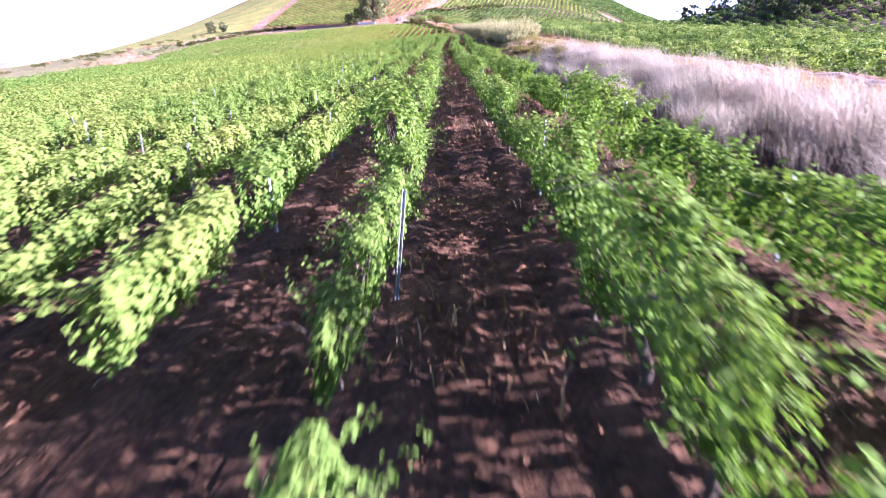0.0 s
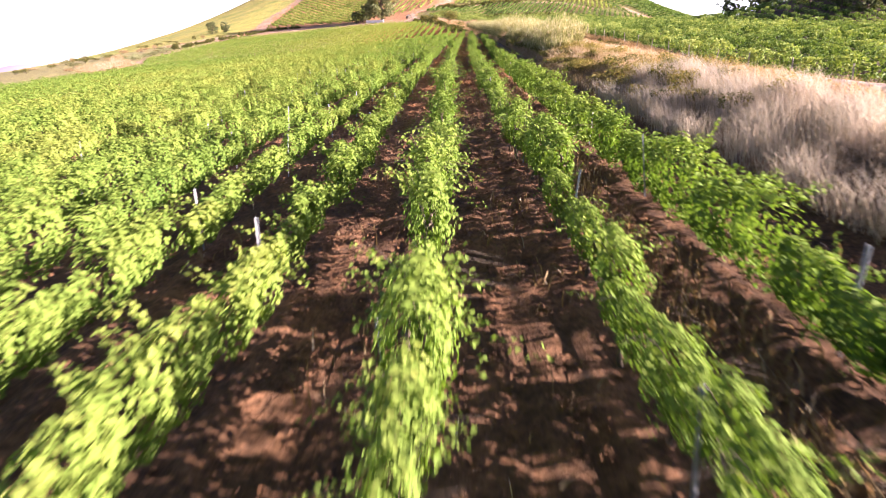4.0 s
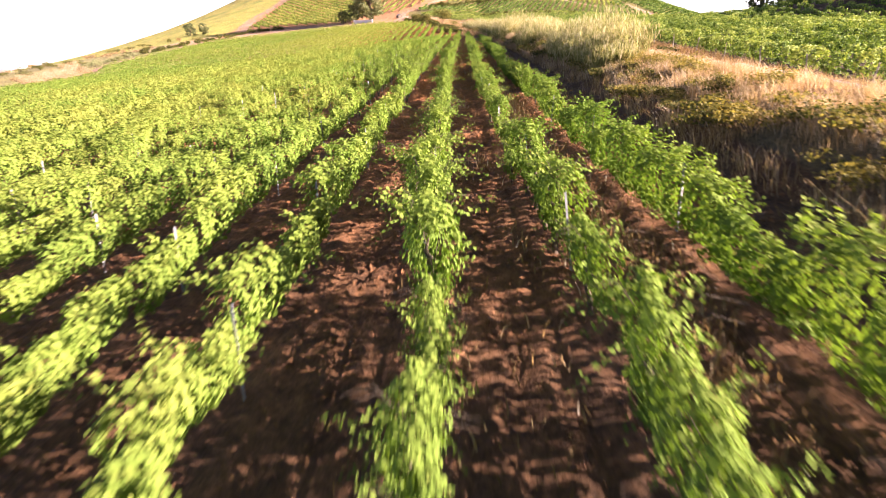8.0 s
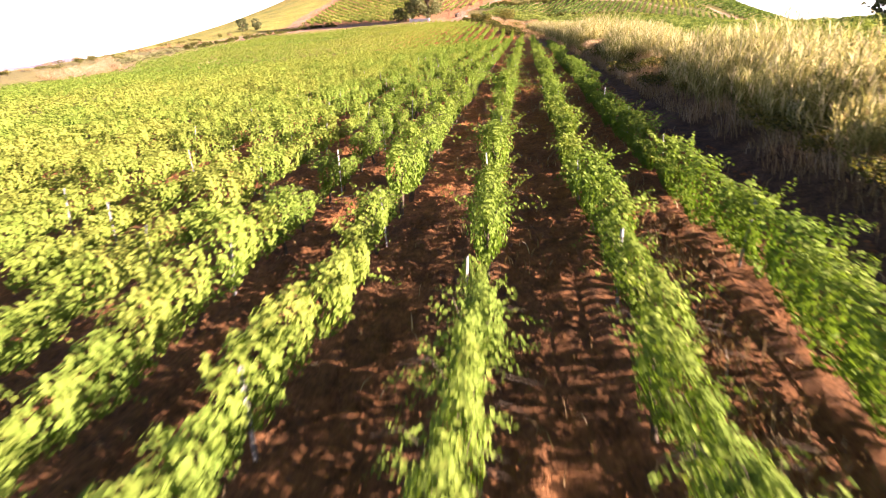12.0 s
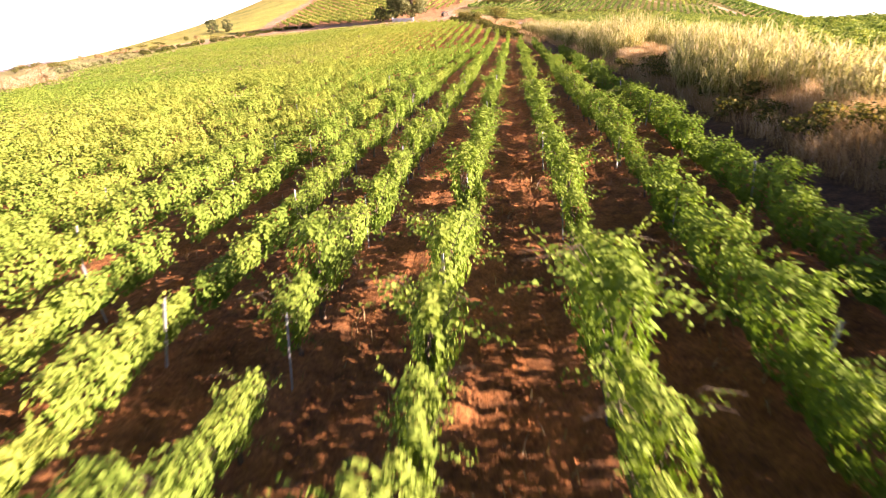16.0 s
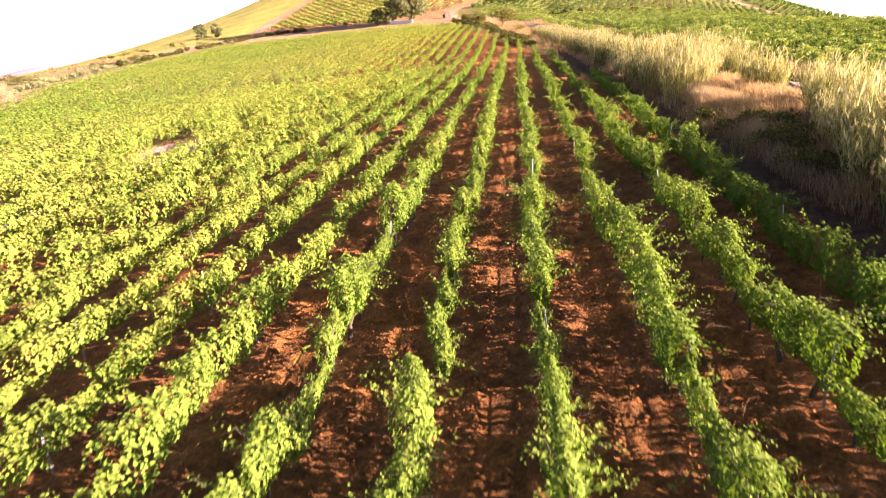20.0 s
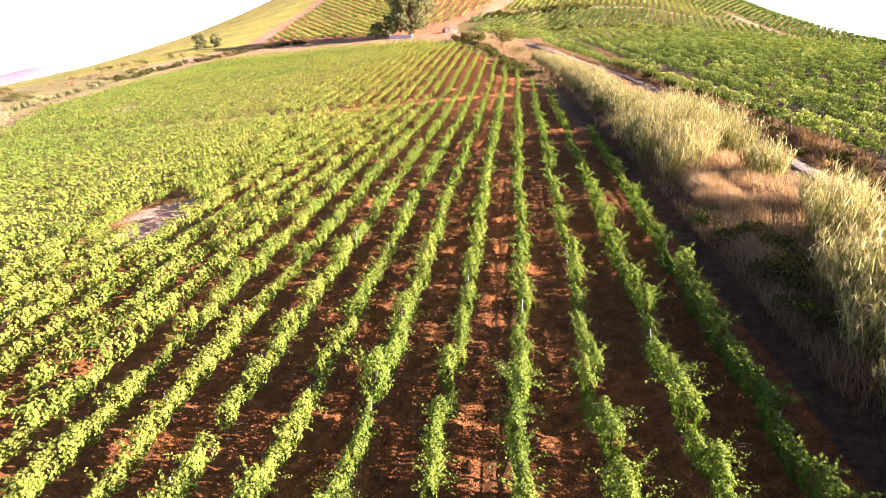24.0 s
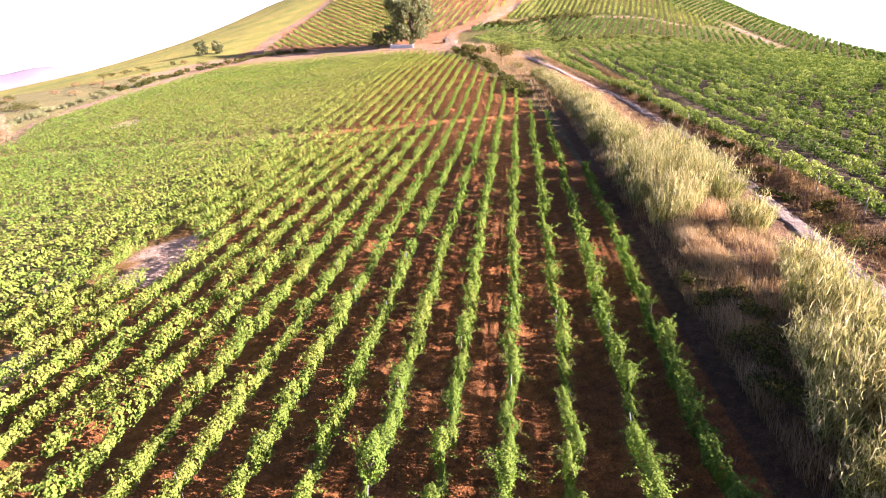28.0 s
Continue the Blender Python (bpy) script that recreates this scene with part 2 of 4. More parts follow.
def leaves(rng, places, normals, size, tone, fine=True):
    """Folded six-cornered leaves (fine) or bent four-cornered ones, as verts, quads and tones."""
    n = len(places)
    normals = unit(normals)
    u = unit(np.cross(normals, rng.normal(size=(n, 3))))
    v = np.cross(normals, u)
    if fine:
        shape = np.array([(0, -0.5, 0), (-0.52, -0.28, 0.14), (-0.42, 0.26, 0.1), (0, 0.55, -0.06), (0.42, 0.26, 0.1), (0.52, -0.28, 0.14)])
        faces = np.array([(0, 3, 2, 1), (0, 5, 4, 3)])
    else:
        shape = np.array([(0, -0.5, 0), (0.48, -0.08, 0.14), (0, 0.66, -0.04), (-0.48, -0.08, 0.14)])
        faces = np.array([(0, 1, 2, 3)])
    k = len(shape)
    size = np.broadcast_to(np.asarray(size, float), (n,))[:, None, None]
    pts = places[:, None, :] + size * (shape[None, :, :1] * u[:, None] + shape[None, :, 1:2] * v[:, None] + shape[None, :, 2:] * normals[:, None])
    quads = (faces[None] + (np.arange(n) * k)[:, None, None]).reshape(-1, 4)
    return pts.reshape(-1, 3), quads, np.repeat(tone, k)


def blades(rng, base, tall, wide, lean, tone, droop=0.5):
    """Bent grass blades of five corners each."""
    n = len(base)
    a = rng.uniform(0, 2 * math.pi, n)
    side = np.stack([np.cos(a), np.sin(a), np.zeros(n)], 1) * np.asarray(wide)[:, None] * 0.5
    mid = base + lean * 0.45 + np.stack([np.zeros(n), np.zeros(n), tall * 0.6], 1)
    tip = base + lean * (1.0 + droop) + np.stack([np.zeros(n), np.zeros(n), tall * 0.97], 1)
    pts = np.stack([base - side, base + side, mid + side * 0.8, mid - side * 0.8, tip], 1).reshape(-1, 3)
    i = (np.arange(n) * 5)[:, None]
    return pts, i + np.array([[0, 1, 2, 3]]), i + np.array([[3, 2, 4]]), np.repeat(tone, 5)


def tube(points, radii, sides=6):
    """A tapered tube through points."""
    points = [Vector(p) for p in points]
    verts, quads = [], []
    for i, (p, r) in enumerate(zip(points, radii)):
        way = (points[min(i + 1, len(points) - 1)] - points[max(i - 1, 0)]).normalized()
        u = way.orthogonal().normalized()
        w = way.cross(u)
        for s in range(sides):
            a = 2 * math.pi * s / sides
            verts.append(p + (u * math.cos(a) + w * math.sin(a)) * r)
        if i:
            o = i * sides
            quads += [(o - sides + s, o - sides + (s + 1) % sides, o + (s + 1) % sides, o + s) for s in range(sides)]
    return [tuple(v) for v in verts], quads


def joined(pieces):
    """Several (verts, quads) or (verts, quads, tone) as one."""
    verts, quads, tones, o = [], [], [], 0
    for p in pieces:
        verts.append(np.asarray(p[0], float))
        quads.append(np.asarray(p[1]) + o)
        tones.append(p[2] if len(p) > 2 else np.full(len(p[0]), 0.5))
        o += len(p[0])
    return np.concatenate(verts), np.concatenate(quads), np.concatenate(tones)


def inside(x, y, corners):
    """Which places lie within a polygon of the plan."""
    hit = np.zeros(np.shape(x), bool)
    for (ax, ay), (bx, by) in zip(corners, corners[1:] + corners[:1]):
        cut = (ay > y) != (by > y)
        hit ^= cut & (x < (bx - ax) * (y - ay) / ((by - ay) or 1e-9) + ax)
    return hit


def waves(x, y, seed, scale):
    """A cheap smooth pattern in about -1 to 1."""
    r = np.random.default_rng(seed)
    total = np.zeros(np.shape(x))
    for i in range(6):
        a, p = r.uniform(0, 6.28, 2)
        k = r.uniform(0.6, 1.7) / scale
        total = total + np.sin((np.cos(a) * x + np.sin(a) * y) * k * 6.28 + p)
    return total / 3.0


# ---- the plan ----
ROW_ONE, ROW_STEP, VINE_STEP = 3.1, 2.15, 1.2
HEADLAND = 189.6
FIELD_EDGE = [(4.4, -40), (4.4, 65), (5.65, 115), (5.65, 150), (3.85, 192), (0.2, 211), (-5.6, 237), (-16, 280), (-30, 303), (-60, 319), (-88, 315), (-101.5, 291), (-100.5, 258), (-100.5, 240), (-99, 225), (-94, 211), (-89.5, 199), (-86, 175), (-85, 120), (-84, -40)]
BARE = [[(-28.0, 134.2), (-29.6, 141.4), (-26.8, 144.0), (-24.8, 139.5), (-24.8, 133.0)], [(-33.4, 133.2), (-34.4, 136.6), (-32.8, 136.4), (-31.6, 132.0)],
        [(-28.4, 123.2), (-28.4, 126.2), (-26.2, 124.9), (-26.2, 122.0)], [(-77.6, 210.5), (-74.2, 217.5), (-71.8, 208.5)]]
ROAD = [(-88, 175), (-91.6, 199), (-96, 211), (-101.5, 224), (-103, 240), (-103, 257), (-104.5, 294), (-91.5, 321), (-61, 325), (-34, 312), (-18, 303), (-7, 295), (2, 287), (5.0, 283)]
LANE = [(x + float(drift(y)), y) for x, y in ((14.2, -40), (14.0, 60), (13.8, 90), (13.7, 110), (13.9, 126.5), (14.6, 133), (15.4, 141), (16.3, 153), (17.4, 172), (15.9, 202), (10.9, 232), (7.2, 260), (5.0, 283))]
HILL_ROAD = [(-91.5, 322), (-97, 336), (-104, 375), (-104, 409), (-100, 465), (-98, 520)]
RIGHT_ROAD = [(-14, 301), (-20, 315), (-21, 338), (-10, 357), (8, 415), (20, 470)]
PALE_PATH = [(96, 314), (97.5, 345), (98, 365), (96, 390)]
TERRACE = [(19, 333), (30, 328), (42, 333), (54, 333)]
UPPER_TERRACE = [(-4, 354), (1, 356), (16, 377), (34, 383), (61, 381), (76, 368)]


def near_line(x, y, line):
    best = np.full(np.shape(x), 1e9)
    for (ax, ay), (bx, by) in zip(line, line[1:]):
        s = np.clip(((x - ax) * (bx - ax) + (y - ay) * (by - ay)) / ((bx - ax) ** 2 + (by - ay) ** 2), 0, 1)
        best = np.minimum(best, np.hypot(x - ax - s * (bx - ax), y - ay - s * (by - ay)))
    return best


def planted(x, y):
    ok = inside(x, y, FIELD_EDGE) & (np.abs(y - HEADLAND) > 1.3 + 0.4 * np.sin(x))
    for b in BARE:
        ok &= ~inside(x, y, b)
    return ok


def stations(near_, far_, fine, coarse):
    """Grid lines that are dense between two marks and widen away from them."""
    mid = list(np.arange(near_, far_ + 1e-6, fine))
    up, down, step = [far_], [near_], fine
    while up[-1] < coarse[1]:
        step = min(step * 1.045 + 0.004, 30.0)
        up.append(up[-1] + step)
    step = fine
    while down[-1] > coarse[0]:
        step = min(step * 1.045 + 0.004, 30.0)
        down.append(down[-1] - step)
    return np.array(sorted(down[1:]) + mid + up[1:])


def build_ground():
    xs, ys = stations(-9.0, 7.0, 0.17, (-1500, 900)), stations(2.0, 130.0, 0.55, (-150, 1100))
    gx, gy = np.meshgrid(xs, ys)
    z = height(gx, gy)
    field = inside(gx, gy, FIELD_EDGE)
    to_row = np.abs((gx - bend(gy) - ROW_ONE + ROW_STEP / 2) % ROW_STEP - ROW_STEP / 2)
    z = z + np.where(field, 0.05 * np.cos(to_row * 2 * math.pi / ROW_STEP) + 0.035 * np.sin((gx - bend(gy)) * 11.7 + waves(gx, gy, 4, 3)), 0)
    z = z + 0.018 * waves(gx, gy, 5, 1.7) + np.where(field, 0, 0.10 * waves(gx, gy, 6, 3.5))
    n, m = len(xs), len(ys)
    i = (np.arange(m - 1)[:, None] * n + np.arange(n - 1)[None]).ravel()
    me = mesh("ground", np.stack([gx, gy, z], 2).reshape(-1, 3), np.stack([i, i + 1, i + n + 1, i + n], 1), smooth=True)
    # cover: red earth in the field, dry grass on the banks, brown earth and grass on the hills
    cover = np.empty((*gx.shape, 4))
    cover[..., 3] = 1
    blend = waves(gx, gy, 9, 14)[..., None] * 0.5 + 0.5
    cover[..., :3] = np.array((0.23, 0.17, 0.09)) * (1 - 0.25 * blend) + np.array((0.0, 0.02, 0.0)) * blend
    hill = (gy > 290) & (gx < -60)
    cover[hill, :3] = (np.array((0.40, 0.35, 0.085)) * (1 - blend) + np.array((0.25, 0.28, 0.06)) * blend)[hill]
    low = hill & (near_line(gx, gy, ROAD) < 22)
    cover[low, :3] = (0.40, 0.29, 0.18)
    cover[(gy > 300) & (gx > -105) & (gx < 20), :3] = (0.40, 0.21, 0.10)
    cover[inside(gx, gy, [(-42, 440), (-15, 380), (6, 412), (10, 520), (-60, 530)]), :3] = (0.42, 0.20, 0.09)
    cover[inside(gx, gy, [(-24, 306), (-8, 298), (0, 302), (-12, 318), (-20, 328)]), :3] = (0.58, 0.45, 0.37)
    gr = gx - drift(gy)
    # lane banks: brown grassy ground, darkened to carry the edge vines' shadow
    cover[(gr > 9) & (gr <= 21.0) & (gy < 290), :3] = (0.23, 0.135, 0.078)
    # brown earth across the lane, darkened further as shade between the vine rows
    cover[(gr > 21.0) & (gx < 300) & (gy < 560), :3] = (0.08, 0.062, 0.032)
    # ditch: darker bare earth, with the shade of bank and reeds painted in
    cover[(gr > 4.4) & (gr < 6.6) & (gy < 230), :3] = (0.17, 0.10, 0.05)
    right_hill = inside(gx, gy, [(1, 292)] + [(x + 3, y) for x, y in RIGHT_ROAD] + [(20, 620), (900, 620), (900, 292)])
    cover[right_hill, :3] = (np.array((0.13, 0.15, 0.037)) * (1 - blend) + np.array((0.19, 0.155, 0.05)) * blend)[right_hill]
    cover[near_line(gx, gy, ROAD[7:]) < 9, :3] = (0.38, 0.26, 0.15)
    cover[field, :3] = (0.39, 0.165, 0.054)
    grassy = field & (gx < -24)
    share = np.clip((-24 - gx) / 12, 0, 1)[..., None]
    cover[grassy, :3] = (cover[..., :3] * (1 - share) + np.array((0.27, 0.24, 0.075)) * share)[grassy]
    orange = field & (np.abs(gy - HEADLAND) < 5) & (gx > -24)
    cover[orange, :3] = (0.36, 0.16, 0.05)
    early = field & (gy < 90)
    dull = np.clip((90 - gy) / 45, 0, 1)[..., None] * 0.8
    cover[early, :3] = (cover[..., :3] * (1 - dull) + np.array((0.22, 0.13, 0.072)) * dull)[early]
    far_left = (gx < -88) & (gy < 300)
    cover[far_left, :3] = (0.27, 0.25, 0.10)
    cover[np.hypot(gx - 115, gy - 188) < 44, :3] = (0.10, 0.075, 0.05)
    for b in BARE:
        cover[inside(gx, gy, b), :3] = (0.62, 0.46, 0.37)
    me.attributes.new("cover", "FLOAT_COLOR", "POINT").data.foreach_set("color", cover.reshape(-1).astype(np.float32))
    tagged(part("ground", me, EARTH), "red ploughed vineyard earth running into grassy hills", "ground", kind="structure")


def ribbon(name, line, wide, label, lift=0.05, mat=None):
    """An earth road draped over the land, with a raised middle and worn wheel ruts."""
    pts = []
    for (ax, ay), (bx, by) in zip(line, line[1:]):
        k = max(2, int(math.hypot(bx - ax, by - ay) / 1.5))
        pts += [(ax + (bx - ax) * i / k, ay + (by - ay) * i / k) for i in range(k)]
    p = np.array(pts + [line[-1]], float)
    for _ in range(6):
        p[1:-1] = (p[:-2] + 2 * p[1:-1] + p[2:]) / 4
    way = np.gradient(p, axis=0)
    side = unit(np.stack([way[:, 1], -way[:, 0]], 1))
    across = np.linspace(-1, 1, 9)
    w = wide / 2 * (1 + 0.18 * np.sin(np.arange(len(p)) * 0.7) * np.sin(np.arange(len(p)) * 0.23))
    g = p[:, None] + side[:, None] * (across[None, :] * w[:, None])[..., None]
    z = height(g[..., 0], g[..., 1]) + 0.018 * waves(g[..., 0], g[..., 1], 5, 1.7) + 0.10 * waves(g[..., 0], g[..., 1], 6, 3.5)
    z = z + lift + 0.04 * np.cos(across * 9.4) - 0.12 * (np.abs(across) > 0.98)
    n = len(across)
    i = (np.arange(len(p) - 1)[:, None] * n + np.arange(n - 1)[None]).ravel()
    me = mesh(name, np.dstack([g, z]).reshape(-1, 3), np.stack([i, i + 1, i + n + 1, i + n], 1), smooth=True)
    tagged(part(name, me, mat or TRACK), label, "dirt road", kind="structure")


build_ground()
ribbon("road_valley", ROAD, 3.4, "pale earth road along the vineyard's edge")
ribbon("road_lane", LANE, 1.6, "narrow pale earth lane between dry grass banks", mat=PALE_TRACK)
ribbon("road_hill", HILL_ROAD, 7.0, "wide pinkish earth road climbing the hill")
ribbon("road_upper", RIGHT_ROAD, 4.0, "pale earth road climbing behind the tree")
ribbon("terrace_lower", TERRACE, 3.0, "pale earth bank between two vine terraces")
ribbon("terrace_upper", UPPER_TERRACE, 3.0, "pale earth bank under the upper vines")
ribbon("path_pale", PALE_PATH, 5.0, "pale bare strip across the hillside vines")


# ---- grapevines ----
def canopy(rng, centres, per, half, top, size, tone, fine, low=0.36):
    """Leaves of one or many vines: a lumpy hedge with whips that hang out of it."""
    m = len(centres)
    y = rng.uniform(-0.62, 0.62, (m, per)) * VINE_STEP / 1.2
    ph = rng.uniform(0, 6.28, (m, 1))
    lump = 1 + 0.38 * np.sin(y * 5 + ph) + 0.24 * np.sin(y * 11 + 2 * ph)
    if per <= 200:
        lump = lump * (0.4 + 0.75 * np.cos(y * 2.4) ** 2)
    a = rng.uniform(0, 2 * math.pi, (m, per))
    r = np.sqrt(rng.uniform(0.3, 1.0, (m, per)))
    stir = (0.27 if per > 200 else 0.22 if per > 80 else 0.14)
    mid, tall = (top[:, None] + low) / 2, (top[:, None] - low) / 2
    x = half[:, None] * lump * r * np.cos(a)
    z = mid + tall * (0.9 + 0.2 * lump - 0.1) * r * np.sin(a)
    up = 0.35 if per > 80 else 0.8 if per > 40 else 1.5
    nx, ny, nz = np.cos(a) + rng.normal(0, stir, a.shape), rng.normal(0, stir, a.shape), np.sin(a) * 0.8 + up + rng.normal(0, stir, a.shape)
    whips = max(2, min(per // 80, 11))
    along = np.linspace(0.1, 1, 26 if per > 200 else 5)
    side = np.sign(rng.normal(size=(m, whips, 1)))
    reach = rng.uniform(0.25, 0.75, (m, whips, 1)) * np.where(rng.random((m, whips, 1)) < 0.72, 0.5, 1.0)
    rise = rng.uniform(-0.15, 0.55, (m, whips, 1))
    wx = side * (half[:, None, None] * 0.6 + reach * along)
    wy = rng.uniform(-0.6, 0.6, (m, whips, 1)) + rng.uniform(-0.4, 0.4, (m, whips, 1)) * along + rng.normal(0, 0.04, (m, whips, len(along)))
    wz = top[:, None, None] - 0.25 + rise * along - 0.35 * along ** 2 * rng.random((m, whips, 1)) + rng.normal(0, 0.045, (m, whips, len(along)))
    k = whips * len(along)
    X, Y, Z = (np.concatenate([p, q.reshape(m, k)], 1) for p, q in ((x, wx), (y, wy + 0 * wx), (z, wz + 0 * wx)))
    wn_ = rng.normal(0, 0.5, (m, k, 3)) + np.array((0, 0, 0.8))
    N = np.concatenate([np.stack([nx, ny, nz], 2), wn_], 1).reshape(-1, 3)
    P = (centres[:, None, :] + np.stack([X, Y, Z], 2)).reshape(-1, 3)
    S = size * rng.uniform(0.65, 1.25, X.shape)
    S[:, per:] *= np.tile(np.linspace(1.0, 0.55, len(along)), whips)
    S = S.reshape(-1)
    # leaf tone varies at random and rises towards the canopy's top
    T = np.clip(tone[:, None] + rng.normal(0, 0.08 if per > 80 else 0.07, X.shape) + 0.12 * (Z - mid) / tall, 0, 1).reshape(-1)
    return leaves(rng, P, N, S, T, fine)


def vine_trunk(rng):
    pts, x, y = [], 0.0, 0.0
    for i in range(7):
        pts.append((x, y, -0.06 + i * 0.12))
        x, y = x + rng.normal(0, 0.018), y + rng.normal(0, 0.03)
    pieces = [tube(pts, np.linspace(0.045, 0.028, 7), 6)]
    head = pts[-1]
    for s in (-1, 1):
        arm = [head] + [(head[0] + rng.normal(0, 0.02), head[1] + s * 0.14 * k, head[2] + 0.03 * k) for k in range(1, 4)]
        pieces.append(tube(arm, np.linspace(0.024, 0.012, 4), 5))
    v, q, _ = joined(pieces)
    return mesh("trunk", v, q, smooth=True)


def vine_canes(rng, top):
    canes = []
    for i in range(5):
        y, s = rng.uniform(-0.5, 0.5), rng.choice((-1, 1))
        h, r = top - 0.66, rng.uniform(0.1, 0.55)
        pts = [(0.02 * s, y, 0.66), (0.10 * s, y + 0.03, 0.66 + h * 0.6), (s * (0.15 + r * 0.4), y + 0.08, 0.66 + h), (s * (0.15 + r), y + 0.15, 0.66 + h * 0.95)]
        canes.append(mesh("cane", *tube(pts, (0.006, 0.005, 0.004, 0.002), 4), smooth=True))
    return canes


def grapevine(seed):
    rng = np.random.default_rng(seed)
    top = rng.uniform(1.12, 1.36)
    vine = tagged(new("grapevine"), "leafy green grapevine trained low in red earth", "grapevine", "vines along the flown rows")
    v, q, t = canopy(rng, np.zeros((1, 3)), 1300, np.array([rng.uniform(0.165, 0.225)]), np.array([top]), 0.067, np.array([0.5]), False)
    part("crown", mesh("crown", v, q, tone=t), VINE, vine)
    stock = part("trunk", vine_trunk(rng), BARK, vine, "dark gnarled trunk")
    for cane in vine_canes(rng, top):
        part("cane", cane, BARK, stock)
    return vine


def vine_places():
    x, y = [], []
    for k in range(49):
        ys = np.arange(-4.0, 300.0, VINE_STEP) + 0.37 * k % VINE_STEP
        x.append(np.full(len(ys), ROW_ONE - ROW_STEP * k))
        y.append(ys)
    x, y = np.concatenate(x), np.concatenate(y)
    rng = np.random.default_rng(3)
    y = y + rng.normal(0, 0.08, len(y))
    x = x + bend(y) + rng.normal(0, 0.085, len(x)) + 0.08 * waves(x, y, 12, 25)
    keep = planted(x, y) & (rng.random(len(x)) > 0.018) & ~inside(x, y, [(-4.4, -6), (-4.4, 8.0), (-2.4, 9.2), (-2.4, -6)])
    return x[keep], y[keep]


VX, VY = vine_places()
VK = np.rint((ROW_ONE + bend(VY) - VX) / ROW_STEP).astype(int)
single = ((VY > 6) & (VY < 72) & ((VK == 1) | (VK == 2))) | ((VY >= 72) & (VY < 122) & (VK >= 2) & (VK <= 4)) | ((VY > 96) & (VY < 122) & ((VK == 1) | (VK == 5)))
masters = [grapevine(100 + i) for i in range(8)]
rng = np.random.default_rng(21)
for i, (x, y) in enumerate(zip(VX[single], VY[single])):
    s = 1 + 0.15 * float(waves(x, y, 31, 7)) + rng.normal(0, 0.13)
    m = Matrix.Translation((x, y, float(height(x, y)))) @ pose(0, 0, 0, 0, 0, rng.choice((0, 180)) + rng.normal(0, 4)) @ Matrix.Diagonal((s, 1, s, 1))
    if i < len(masters):
        masters[i].matrix_world = m
    else:
        copy_thing(masters[rng.integers(len(masters))], m)


def vine_mass(name, mask, per, size, fine, label, mat=None, seed=5, low=0.33):
    x, y = VX[mask], VY[mask]
    r = np.random.default_rng(seed)
    s = 1 + 0.15 * waves(x, y, 31, 7) + r.normal(0, 0.15, len(x))
    tone = 0.5 + 0.10 * waves(x, y, 33, 30) + r.normal(0, 0.07, len(x)) + 0.12 * np.clip((y - 185) / 20, 0, 1) + 0.12 * np.exp(-((x + 34) / 14) ** 2 - ((y - 140) / 28) ** 2)
    tone = tone + 0.2 * np.clip((-9 - x) / 9, 0, 1) - 0.24 * np.clip((-42 - x) / 16, 0, 1)
    tone = tone + 0.35 * np.exp(-(((x + 36) / 13) ** 2 + ((y - 228) / 14) ** 2))
    v, q, t = canopy(r, np.stack([x, y, height(x, y)], 1), per, (0.20 + 0.09 * np.clip((-9 - x) / 9, 0, 1)) * s, (1.22 + 0.10 * np.clip((-9 - x) / 9, 0, 1)) * s, size, tone, fine, low)
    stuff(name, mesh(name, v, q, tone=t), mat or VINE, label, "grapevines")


close = ~single & (VK <= 9) & (VY < 135)
middle = ~single & ~close & (VK <= 16) & (VY < 175)
rest = ~single & ~close & ~middle
aside = (middle | rest) & (VY < (-2 - VX) / 0.92 - 10)
vine_mass("grapevines_ditch", close & (VK <= 1), 860, 0.088, False, "dense leafy green grapevine row beside the ditch", seed=6, low=0.1)
vine_mass("grapevines_beside", close & (VK > 1), 600, 0.092, False, "dense leafy green grapevine rows in red earth")
vine_mass("grapevines_slope", middle & ~aside, 240, 0.135, False, "green grapevine rows down the slope")
vine_mass("grapevines_upper", rest & ~aside & (VK <= 20), 54, 0.225, False, "yellow-green grapevine rows up to the road")
vine_mass("grapevines_distant", rest & ~aside & (VK > 20), 34, 0.255, False, "distant yellow-green grapevine rows by the valley road")
vine_mass("grapevines_aside", aside, 16, 0.36, False, "yellow-green grapevine rows on the lower slope")


# ---- stakes in the rows ----
def stake_mesh(rng):
    """A thin angle-section stake with a slanted cut top."""
    w, t, h = 0.034, 0.007, rng.uniform(1.0, 1.3)
    ring = [(0, 0), (w, 0), (w, t), (t, t), (t, w), (0, w)]
    v = [(x, y, -0.25) for x, y in ring] + [(x, y, h + 0.6 * x) for x, y in ring]
    q = [(i, (i + 1) % 6, 6 + (i + 1) % 6, 6 + i) for i in range(6)] + [(6, 7, 8, 9), (6, 9, 10, 11)]
    return mesh("stake", v, q)


rng = np.random.default_rng(40)
kinds = [stake_mesh(rng) for _ in range(4)]
for k in range(9):
    y = 5.0 + (k * 2.7) % 6.0
    while y < 138:
        x = ROW_ONE - ROW_STEP * k + float(bend(y)) + rng.normal(0, 0.07)
        ob = part("vineyard_stake", kinds[rng.integers(4)], STAKE)
        ob.matrix_world = pose(x, y, float(height(x, y)), rng.normal(0, 3), rng.normal(0, 4), rng.uniform(0, 360))
        tagged(ob, "thin pale metal stake standing in a vine row", "stake", "stakes in the vine rows")
        y += 6.0 + rng.normal(0, 0.3)


